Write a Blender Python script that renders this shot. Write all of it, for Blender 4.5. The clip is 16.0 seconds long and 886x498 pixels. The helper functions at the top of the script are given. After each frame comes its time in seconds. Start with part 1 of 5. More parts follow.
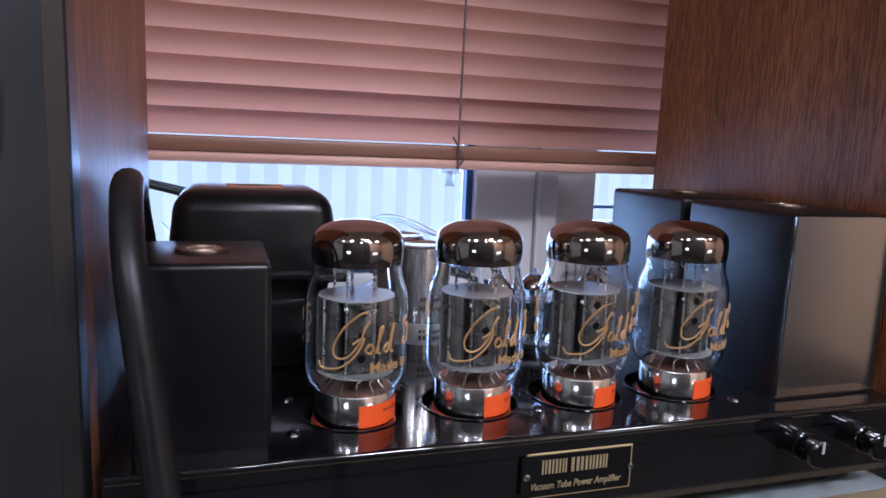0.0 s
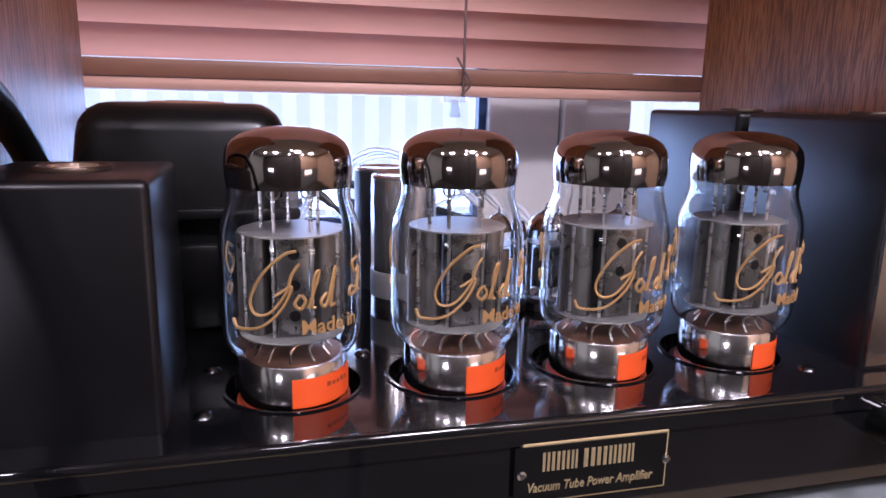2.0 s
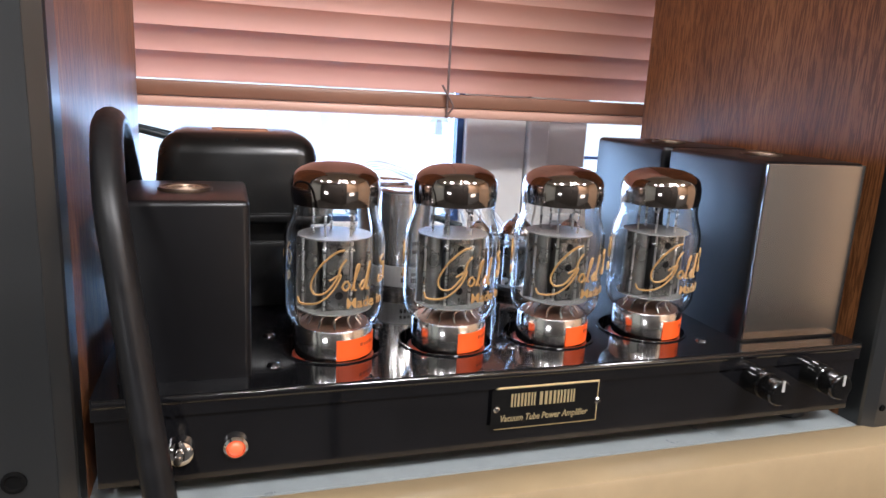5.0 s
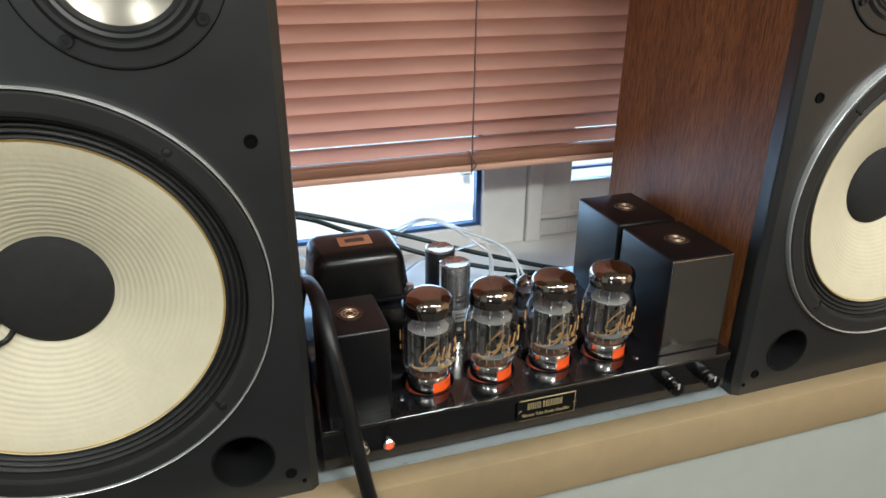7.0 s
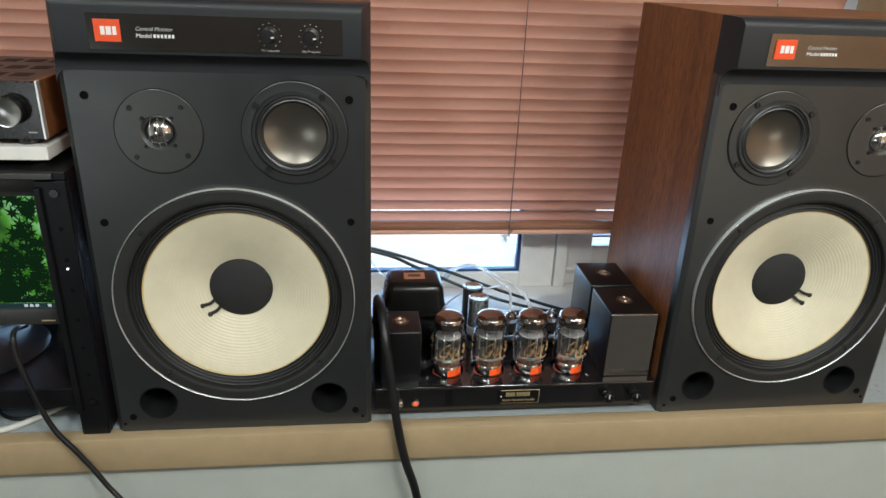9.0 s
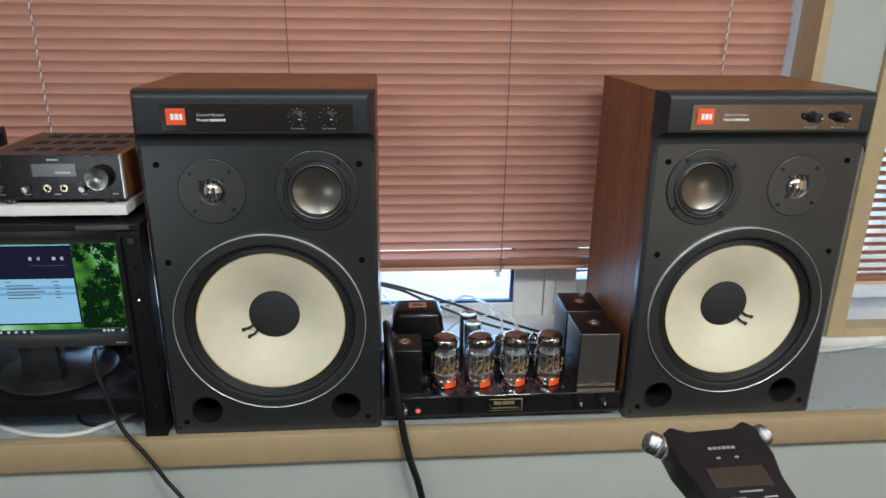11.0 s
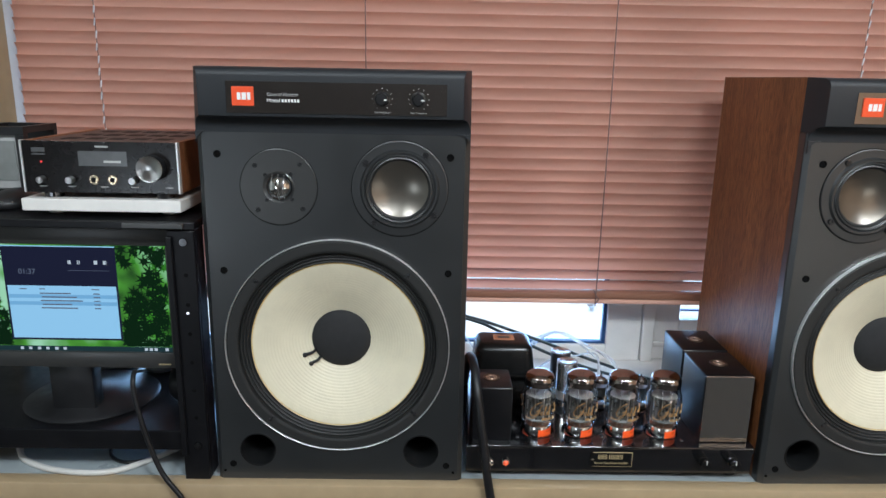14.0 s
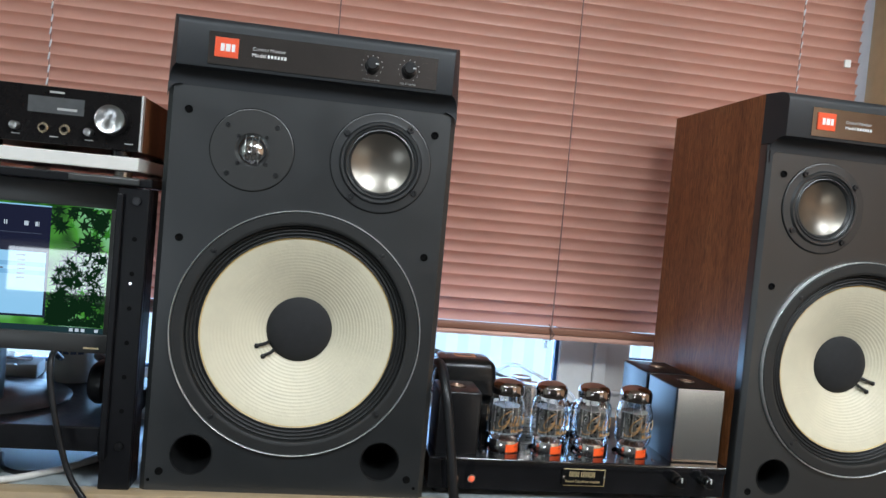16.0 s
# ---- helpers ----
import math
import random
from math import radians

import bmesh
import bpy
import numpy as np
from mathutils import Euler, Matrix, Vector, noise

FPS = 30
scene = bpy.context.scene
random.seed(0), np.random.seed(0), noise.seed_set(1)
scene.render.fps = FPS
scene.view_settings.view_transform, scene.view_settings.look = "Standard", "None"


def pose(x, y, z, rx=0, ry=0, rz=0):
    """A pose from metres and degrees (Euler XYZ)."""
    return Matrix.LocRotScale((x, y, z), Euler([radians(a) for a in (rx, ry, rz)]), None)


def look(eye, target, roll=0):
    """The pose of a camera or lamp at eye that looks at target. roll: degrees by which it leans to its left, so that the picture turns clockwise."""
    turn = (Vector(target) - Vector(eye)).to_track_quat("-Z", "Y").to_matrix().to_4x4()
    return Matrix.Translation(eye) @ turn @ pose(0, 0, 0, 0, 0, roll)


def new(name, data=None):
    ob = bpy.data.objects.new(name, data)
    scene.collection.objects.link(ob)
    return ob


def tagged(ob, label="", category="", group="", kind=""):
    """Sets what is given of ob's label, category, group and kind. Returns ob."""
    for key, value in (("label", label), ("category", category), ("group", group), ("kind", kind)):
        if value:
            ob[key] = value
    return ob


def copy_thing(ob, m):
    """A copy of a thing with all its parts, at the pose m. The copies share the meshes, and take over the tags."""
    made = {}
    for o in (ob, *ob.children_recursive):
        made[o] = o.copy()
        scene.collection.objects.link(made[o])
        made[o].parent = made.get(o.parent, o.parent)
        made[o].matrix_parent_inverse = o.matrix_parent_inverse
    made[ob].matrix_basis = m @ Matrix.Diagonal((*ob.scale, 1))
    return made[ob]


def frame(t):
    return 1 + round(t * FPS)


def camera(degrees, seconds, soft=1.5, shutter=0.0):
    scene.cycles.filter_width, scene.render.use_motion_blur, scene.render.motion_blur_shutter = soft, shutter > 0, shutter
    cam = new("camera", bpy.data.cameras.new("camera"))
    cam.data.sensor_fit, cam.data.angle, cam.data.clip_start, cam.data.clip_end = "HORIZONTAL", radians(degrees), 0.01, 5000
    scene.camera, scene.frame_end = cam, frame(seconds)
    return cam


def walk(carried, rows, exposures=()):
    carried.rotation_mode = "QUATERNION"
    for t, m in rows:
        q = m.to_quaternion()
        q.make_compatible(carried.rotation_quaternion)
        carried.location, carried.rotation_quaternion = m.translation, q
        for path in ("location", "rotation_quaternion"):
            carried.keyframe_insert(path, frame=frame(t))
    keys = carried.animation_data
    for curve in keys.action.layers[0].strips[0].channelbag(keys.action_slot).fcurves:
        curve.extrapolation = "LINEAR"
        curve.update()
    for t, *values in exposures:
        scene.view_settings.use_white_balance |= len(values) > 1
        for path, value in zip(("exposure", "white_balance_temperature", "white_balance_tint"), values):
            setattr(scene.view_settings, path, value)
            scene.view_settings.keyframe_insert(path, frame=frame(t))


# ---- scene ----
cam = camera(65.5, 16.0)
PATH = [
    (0, (0.021, -0.284, 0.948), (0.624, 1.597, 0.635), 2.4),
    (0.5, (0.046, -0.258, 0.939), (0.61, 1.63, 0.598), 2.1),
    (1, (0.06, -0.234, 0.932), (0.591, 1.657, 0.558), 2.0),
    (1.5, (0.066, -0.212, 0.924), (0.552, 1.687, 0.525), 1.3),
    (2, (0.076, -0.207, 0.917), (0.566, 1.687, 0.499), 1.2),
    (2.5, (0.082, -0.206, 0.915), (0.59, 1.677, 0.47), 1.3),
    (3, (0.086, -0.206, 0.915), (0.61, 1.665, 0.443), 1.7),
    (3.2, (0.083, -0.208, 0.916), (0.621, 1.66, 0.443), 1.8),
    (5.3, (0.011, -0.32, 0.95), (0.618, 1.535, 0.514), 3.2),
    (5.5, (-0.005, -0.333, 0.955), (0.621, 1.516, 0.518), 3.0),
    (6, (-0.038, -0.367, 0.988), (0.595, 1.48, 0.557), 2.7),
    (6.5, (-0.06, -0.411, 1.076), (0.556, 1.37, 0.405), 2.2),
    (7, (-0.078, -0.487, 1.2), (0.49, 1.249, 0.383), 0.3),
    (7.5, (-0.097, -0.605, 1.265), (0.409, 1.13, 0.409), -0.2),
    (8, (-0.082, -0.7, 1.333), (0.359, 1.054, 0.48), 1.0),
    (8.5, (-0.044, -0.782, 1.376), (0.215, 1.017, 0.541), 0.7),
    (9, (-0.044, -0.857, 1.394), (0.186, 0.974, 0.622), 2.4),
    (9.2, (-0.053, -0.891, 1.405), (0.19, 0.956, 0.678), 3.0),
    (11.3, (-0.004, -1.081, 1.464), (0.129, 0.807, 0.818), 0.1),
    (11.5, (0.004, -1.087, 1.464), (0.118, 0.807, 0.832), -0.3),
    (12, (0.028, -1.105, 1.464), (0.061, 0.81, 0.887), -1.1),
    (12.5, (0.038, -1.12, 1.442), (0.039, 0.809, 0.917), -0.9),
    (13, (0.027, -1.111, 1.441), (0.002, 0.823, 0.929), -0.8),
    (13.5, (-0.023, -1.039, 1.406), (-0.014, 0.899, 0.912), -0.1),
    (14, (-0.08, -0.917, 1.335), (-0.054, 1.023, 0.853), 1.1),
    (14.5, (-0.138, -0.83, 1.248), (-0.061, 1.12, 0.811), 2.6),
    (15, (-0.173, -0.806, 1.228), (0.13, 1.149, 0.935), 4.6),
    (15.5, (-0.184, -0.839, 1.153), (0.107, 1.127, 0.927), 5.2),
    (16, (-0.168, -0.898, 1.119), (0.123, 1.079, 1.045), 5.2),
]
EXPOSURES = [(0.0, -0.20, 5940, 25), (1.0, -0.10, 6080, 31), (2.0, 0.12, 6380, 38), (3.0, 0.48, 6560, 34), (5.5, 0.56, 6850, 14), (6.5, 0.12, 6900, 8), (7.5, 0.03, 6880, 6), (9.0, 0.0, 6800, 6), (11.5, -0.08, 6300, 8), (12.5, -0.03, 6100, 9), (16.0, 0.1, 6150, 8)]
walk(cam, [(t, look(eye, target, roll)) for t, eye, target, roll in PATH], exposures=EXPOSURES)

# ---- light ----
world = bpy.data.worlds.new("sky")
scene.world = world
world.use_nodes = True
wn = world.node_tree.nodes
sky = wn.new("ShaderNodeTexSky")
sky.sky_type = "NISHITA"
sky.sun_disc = False
sky.sun_elevation = radians(48)
sky.sun_rotation = radians(200)
world.node_tree.links.new(sky.outputs[0], wn["Background"].inputs[0])
wn["Background"].inputs[1].default_value = 0.15

sun = new("sun", bpy.data.lights.new("sun", "SUN"))
sun.data.energy, sun.data.angle, sun.data.color = 3.8, radians(0.5), (1.0, 0.95, 0.88)
sun.matrix_world = look((-2.0, -5.0, 6.0), (0.0, 0.0, 0.0))


def area(name, eye, target, sx, sy, watts, colour):
    d = bpy.data.lights.new(name, "AREA")
    d.shape, d.size, d.size_y, d.energy, d.color = "RECTANGLE", sx, sy, watts, colour
    ob = new(name, d)
    ob.matrix_world = look(eye, target)
    return ob


area("daylight_front_window", (0.0, 0.48, 0.88), (0.0, -0.4, 0.70), 1.5, 0.14, 5.4, (0.32, 0.58, 1.0))
area("daylight_back_window", (-1.39, -2.29, 0.755), (-1.39, 0.0, 0.755), 0.42, 0.19, 3.6, (0.85, 0.93, 1.0))
area("daylight_low_window", (1.55, -2.28, 0.62), (1.55, 0.0, 0.62), 0.68, 0.26, 2.4, (1.0, 0.93, 0.82))


# ---- materials ----
def mat(name, colour, rough=0.5, metal=0.0, vary=0.0, scale=40.0, bump=0.0, bump_scale=300.0, coat=0.0, spec=0.5,
        stretch=(1, 1, 1), colour2=None, rough_vary=0.0, glow=None, glow_power=0.0, per_object=0.0):
    m = bpy.data.materials.new(name)
    m.use_nodes = True
    nt = m.node_tree
    n, l = nt.nodes, nt.links
    b = n["Principled BSDF"]
    b.inputs["Roughness"].default_value = rough
    b.inputs["Metallic"].default_value = metal
    b.inputs["Specular IOR Level"].default_value = spec
    b.inputs["Coat Weight"].default_value = coat
    b.inputs["Coat Roughness"].default_value = 0.05
    b.inputs["Base Color"].default_value = (*colour, 1)
    tc = n.new("ShaderNodeTexCoord")
    mp = n.new("ShaderNodeMapping")
    mp.inputs["Scale"].default_value = stretch
    l.new(tc.outputs["Object"], mp.inputs["Vector"])
    if vary or colour2:
        tx = n.new("ShaderNodeTexNoise")
        tx.inputs["Scale"].default_value = scale
        tx.inputs["Detail"].default_value = 6.0
        tx.inputs["Roughness"].default_value = 0.62
        l.new(mp.outputs[0], tx.inputs["Vector"])
        big = n.new("ShaderNodeTexNoise")
        big.inputs["Scale"].default_value = scale * 0.13
        big.inputs["Detail"].default_value = 3.0
        l.new(mp.outputs[0], big.inputs["Vector"])
        add = n.new("ShaderNodeMath")
        add.operation = "ADD"
        l.new(tx.outputs[0], add.inputs[0])
        l.new(big.outputs[0], add.inputs[1])
        rg = n.new("ShaderNodeMapRange")
        rg.inputs["From Min"].default_value, rg.inputs["From Max"].default_value = 0.75, 1.25
        l.new(add.outputs[0], rg.inputs["Value"])
        mx = n.new("ShaderNodeMix")
        mx.data_type = "RGBA"
        c2 = colour2 or tuple(min(1, c * (1 + vary)) for c in colour)
        c1 = colour if colour2 else tuple(c * (1 - vary) for c in colour)
        mx.inputs["A"].default_value, mx.inputs["B"].default_value = (*c1, 1), (*c2, 1)
        l.new(rg.outputs[0], mx.inputs["Factor"])
        last = mx.outputs["Result"]
        if per_object:
            oi = n.new("ShaderNodeObjectInfo")
            hs = n.new("ShaderNodeHueSaturation")
            mr = n.new("ShaderNodeMapRange")
            mr.inputs["To Min"].default_value, mr.inputs["To Max"].default_value = 1 - per_object, 1 + per_object
            l.new(oi.outputs["Random"], mr.inputs["Value"])
            l.new(mr.outputs[0], hs.inputs["Value"])
            l.new(last, hs.inputs["Color"])
            last = hs.outputs[0]
        l.new(last, b.inputs["Base Color"])
        if rough_vary:
            rr = n.new("ShaderNodeMapRange")
            rr.inputs["From Min"].default_value, rr.inputs["From Max"].default_value = 0.7, 1.3
            rr.inputs["To Min"].default_value, rr.inputs["To Max"].default_value = max(0.02, rough - rough_vary), rough + rough_vary
            l.new(add.outputs[0], rr.inputs["Value"])
            l.new(rr.outputs[0], b.inputs["Roughness"])
    if bump:
        t2 = n.new("ShaderNodeTexNoise")
        t2.inputs["Scale"].default_value = bump_scale
        t2.inputs["Detail"].default_value = 4.0
        l.new(mp.outputs[0], t2.inputs["Vector"])
        bp = n.new("ShaderNodeBump")
        bp.inputs["Strength"].default_value = bump
        bp.inputs["Distance"].default_value = 0.001
        l.new(t2.outputs[0], bp.inputs["Height"])
        l.new(bp.outputs[0], b.inputs["Normal"])
    if glow:
        b.inputs["Emission Color"].default_value = (*glow, 1)
        b.inputs["Emission Strength"].default_value = glow_power
    return m


def thin_glass(name, tint, low, high, blend=0.35):
    m = bpy.data.materials.new(name)
    m.use_nodes = True
    n, l = m.node_tree.nodes, m.node_tree.links
    n.remove(n["Principled BSDF"])
    tr, gl, mix = n.new("ShaderNodeBsdfTransparent"), n.new("ShaderNodeBsdfGlossy"), n.new("ShaderNodeMixShader")
    tr.inputs[0].default_value = (*tint, 1)
    gl.inputs["Roughness"].default_value = 0.015
    lw = n.new("ShaderNodeLayerWeight")
    lw.inputs[0].default_value = blend
    mr = n.new("ShaderNodeMapRange")
    mr.inputs["To Min"].default_value, mr.inputs["To Max"].default_value = low, high
    l.new(lw.outputs["Fresnel"], mr.inputs["Value"])
    l.new(mr.outputs[0], mix.inputs[0])
    l.new(tr.outputs[0], mix.inputs[1])
    l.new(gl.outputs[0], mix.inputs[2])
    l.new(mix.outputs[0], n["Material Output"].inputs[0])
    return m


def wood(name, dark, light, rough):
    m = bpy.data.materials.new(name)
    m.use_nodes = True
    n, l = m.node_tree.nodes, m.node_tree.links
    b = n["Principled BSDF"]
    tc, mp = n.new("ShaderNodeTexCoord"), n.new("ShaderNodeMapping")
    mp.inputs["Scale"].default_value = (30, 30, 1.2)
    l.new(tc.outputs["Object"], mp.inputs["Vector"])
    broad = n.new("ShaderNodeTexNoise")
    broad.inputs["Scale"].default_value, broad.inputs["Detail"].default_value, broad.inputs["Distortion"].default_value = 0.9, 5.0, 0.6
    fine = n.new("ShaderNodeTexNoise")
    fine.inputs["Scale"].default_value, fine.inputs["Detail"].default_value = 9.0, 8.0
    mp2 = n.new("ShaderNodeMapping")
    mp2.inputs["Scale"].default_value = (120, 120, 7.0)
    l.new(tc.outputs["Object"], mp2.inputs["Vector"])
    l.new(mp.outputs[0], broad.inputs["Vector"])
    l.new(mp2.outputs[0], fine.inputs["Vector"])
    r1 = n.new("ShaderNodeValToRGB")
    r1.color_ramp.elements[0].position, r1.color_ramp.elements[1].position = 0.30, 0.72
    r1.color_ramp.elements[0].color, r1.color_ramp.elements[1].color = (*dark, 1), (*light, 1)
    l.new(broad.outputs[0], r1.inputs[0])
    r2 = n.new("ShaderNodeValToRGB")
    r2.color_ramp.elements[0].position, r2.color_ramp.elements[1].position = 0.42, 0.56
    r2.color_ramp.elements[0].color, r2.color_ramp.elements[1].color = (0.38, 0.33, 0.30, 1), (1, 1, 1, 1)
    l.new(fine.outputs[0], r2.inputs[0])
    mx = n.new("ShaderNodeMix")
    mx.data_type, mx.blend_type = "RGBA", "MULTIPLY"
    mx.inputs["Factor"].default_value = 0.9
    l.new(r1.outputs[0], mx.inputs["A"])
    l.new(r2.outputs[0], mx.inputs["B"])
    l.new(mx.outputs["Result"], b.inputs["Base Color"])
    b.inputs["Roughness"].default_value = rough
    bp = n.new("ShaderNodeBump")
    bp.inputs["Strength"].default_value, bp.inputs["Distance"].default_value = 0.25, 0.0006
    l.new(fine.outputs[0], bp.inputs["Height"])
    l.new(bp.outputs[0], b.inputs["Normal"])
    return m


M = {}
M["wall"] = mat("painted_wall", (0.38, 0.405, 0.375), 0.8, vary=0.05, scale=14, bump=0.35, bump_scale=260)
M["ceiling"] = mat("ceiling_paint", (0.62, 0.55, 0.46), 0.85, vary=0.06, scale=10)
M["floor"] = mat("floor_boards", (0.022, 0.018, 0.015), 0.75, vary=0.25, scale=9, stretch=(1, 8, 1))
M["dark_wall"] = mat("dark_brown_wall", (0.055, 0.047, 0.042), 0.8, vary=0.15, scale=6)
M["warm_wall"] = mat("tan_wall", (0.62, 0.42, 0.28), 0.8, vary=0.12, scale=6)
# grey chosen for its reflection in the speaker front and transformer plate
M["reflection_panel"] = mat("grey_reflection_panel", (0.24, 0.245, 0.245), 0.6, vary=0.08, scale=6)
M["counter"] = mat("grey_laminate", (0.29, 0.325, 0.335), 0.33, vary=0.07, scale=60, bump=0.12, bump_scale=500, rough_vary=0.08)
M["nosing"] = mat("beige_edge_trim", (0.345, 0.255, 0.15), 0.38, vary=0.07, scale=45, bump=0.08, bump_scale=200, rough_vary=0.08)
M["sill"] = mat("white_sill_board", (0.70, 0.70, 0.68), 0.45, vary=0.06, scale=30)
M["liner"] = mat("beige_window_liner", (0.43, 0.34, 0.20), 0.5, vary=0.08, scale=40)
M["alu"] = mat("white_window_frame", (0.72, 0.70, 0.67), 0.4, vary=0.05, scale=35)
M["gasket"] = mat("blue_black_gasket", (0.02, 0.06, 0.16), 0.5, vary=0.3, scale=60)
M["pane"] = thin_glass("window_glass", (0.97, 0.98, 0.98), 0.02, 0.6)
M["slat"] = mat("pink_brown_slat", (0.745, 0.43, 0.33), 0.38, vary=0.03, scale=22, stretch=(0.25, 3, 3), bump=0.03, bump_scale=90, rough_vary=0.05, per_object=0.02)
M["rail"] = mat("brown_bottom_rail", (0.30, 0.14, 0.09), 0.4, vary=0.08, scale=30)
M["cord"] = mat("grey_brown_cord", (0.20, 0.13, 0.12), 0.8, vary=0.2, scale=300)
M["chain"] = mat("clear_white_bead", (0.72, 0.70, 0.74), 0.25, vary=0.15, scale=300)
M["clear"] = thin_glass("clear_plastic", (0.93, 0.94, 0.95), 0.08, 0.7)
M["walnut"] = wood("walnut_veneer", (0.21, 0.075, 0.026), (0.38, 0.148, 0.052), 0.46)
M["baffle"] = mat("satin_charcoal_paint", (0.0125, 0.0138, 0.0148), 0.36, spec=1.0, vary=0.10, scale=16, bump=0.06, bump_scale=900, rough_vary=0.06)
M["header"] = mat("moulded_charcoal_plastic", (0.018, 0.020, 0.023), 0.48, spec=0.45, vary=0.08, scale=16, bump=0.06, bump_scale=900)
M["midframe"] = mat("charcoal_driver_flange", (0.014, 0.0148, 0.0155), 0.40, spec=0.8, vary=0.10, scale=40, bump=0.06, bump_scale=900)
# brown-black that stands for the shade inside the lid's slots
M["vent"] = mat("vent_slot_shade", (0.014, 0.010, 0.009), 0.7, vary=0.15, scale=80)
M["glossblack"] = mat("gloss_black_panel", (0.006, 0.006, 0.006), 0.07, vary=0.3, scale=40)
M["frame"] = mat("dark_cast_frame", (0.018, 0.018, 0.0175), 0.52, spec=0.4, vary=0.12, scale=50, bump=0.1, bump_scale=700)
M["surround"] = mat("black_treated_cloth", (0.012, 0.012, 0.012), 0.55, vary=0.3, scale=180, bump=0.3, bump_scale=900)
M["cone"] = mat("cream_paper_cone", (0.63, 0.575, 0.43), 0.46, vary=0.06, scale=30, bump=0.30, bump_scale=190, rough_vary=0.08)
M["glue"] = mat("amber_glue", (0.50, 0.34, 0.12), 0.4, vary=0.25, scale=60)
M["dustcap"] = mat("charcoal_dust_cap", (0.019, 0.019, 0.020), 0.8, spec=0.3, vary=0.12, scale=120, bump=0.2, bump_scale=800)
M["dome"] = mat("grey_bronze_dish", (0.215, 0.196, 0.168), 0.30, metal=0.9, vary=0.06, scale=24, rough_vary=0.02)
M["chrome"] = mat("chrome", (0.78, 0.78, 0.78), 0.08, metal=1.0, vary=0.05, scale=60, rough_vary=0.03)
M["basemetal"] = mat("satin_nickel_base", (0.76, 0.75, 0.73), 0.16, metal=1.0, vary=0.06, scale=90, stretch=(1, 1, 0.1), rough_vary=0.05)
M["spun"] = mat("spun_dark_silver", (0.62, 0.62, 0.62), 0.30, metal=1.0, vary=0.05, scale=90)
M["spun"].node_tree.nodes["Principled BSDF"].inputs["Anisotropic"].default_value = 0.9
spin = M["spun"].node_tree.nodes.new("ShaderNodeTangent")
spin.direction_type, spin.axis = "RADIAL", "Y"
M["spun"].node_tree.links.new(spin.outputs[0], M["spun"].node_tree.nodes["Principled BSDF"].inputs["Tangent"])
M["steel"] = mat("brushed_steel", (0.62, 0.61, 0.59), 0.28, metal=1.0, vary=0.10, scale=90, stretch=(1, 1, 6), rough_vary=0.08)
M["tweeter_plate"] = mat("grey_tweeter_plate", (0.022, 0.022, 0.0215), 0.34, spec=1.0, vary=0.12, scale=60, bump=0.08, bump_scale=800)
M["black"] = mat("black_plastic", (0.010, 0.010, 0.011), 0.4, vary=0.25, scale=60, bump=0.05, bump_scale=700, rough_vary=0.1)
M["darkscrew"] = mat("dark_plated_screw", (0.10, 0.10, 0.105), 0.22, metal=1.0, vary=0.2, scale=300)
M["rubber"] = mat("black_rubber", (0.008, 0.008, 0.009), 0.40, spec=0.35, vary=0.3, scale=90, bump=0.12, bump_scale=300, rough_vary=0.1)
# shade inside holes, sockets and grooves put into a near-black colour
M["hole"] = mat("recess_shade_black", (0.003, 0.003, 0.003), 0.9, spec=0.1, vary=0.2, scale=80)
M["port"] = mat("black_port_tube", (0.006, 0.0062, 0.0065), 0.5, spec=0.3, vary=0.15, scale=60)
M["logo"] = mat("orange_red_badge", (0.78, 0.085, 0.022), 0.4, vary=0.05, scale=60)
M["white"] = mat("white_print", (0.78, 0.78, 0.76), 0.5, vary=0.04, scale=90)
M["dimprint"] = mat("dim_grey_print", (0.16, 0.15, 0.145), 0.5, vary=0.05, scale=90)
M["greyprint"] = mat("grey_print", (0.42, 0.42, 0.41), 0.5, vary=0.05, scale=90)
M["chassis"] = mat("black_lacquer_chassis", (0.006, 0.006, 0.007), 0.10, vary=0.3, scale=30, coat=0.6, bump=0.03, bump_scale=120, rough_vary=0.04)
M["satin"] = mat("satin_black_enamel", (0.004, 0.004, 0.005), 0.33, spec=0.42, vary=0.1, scale=70, bump=0.02, bump_scale=600, rough_vary=0.02)
M["faceplate"] = mat("brushed_dark_faceplate", (0.56, 0.55, 0.535), 0.15, metal=1.0, vary=0.04, scale=120, stretch=(1, 1, 0.1))
M["panelmirror"] = mat("dark_mirror_panel", (0.33, 0.31, 0.30), 0.10, metal=1.0, vary=0.10, scale=20)
M["bell"] = mat("black_enamel_cover", (0.005, 0.005, 0.005), 0.25, spec=0.32, vary=0.1, scale=60, bump=0.025, bump_scale=400, rough_vary=0.03)
M["gold"] = mat("pale_gold", (0.72, 0.58, 0.33), 0.35, metal=0.7, vary=0.08, scale=80)
M["goldprint"] = mat("gold_print", (0.46, 0.26, 0.10), 0.4, metal=0.3, vary=0.08, scale=120)
M["medalbase"] = mat("dark_bronze_disc", (0.075, 0.05, 0.036), 0.34, metal=0.7, vary=0.2, scale=200)
M["medal"] = mat("bronze_medallion", (0.42, 0.31, 0.23), 0.36, metal=0.8, vary=0.2, scale=200, bump=0.4, bump_scale=500)
M["tag"] = mat("copper_tag", (0.45, 0.20, 0.11), 0.45, vary=0.12, scale=120)
M["glass"] = mat("tube_glass", (0.98, 0.99, 0.99), 0.0)
M["glass"].node_tree.nodes["Principled BSDF"].inputs["Transmission Weight"].default_value = 1.0
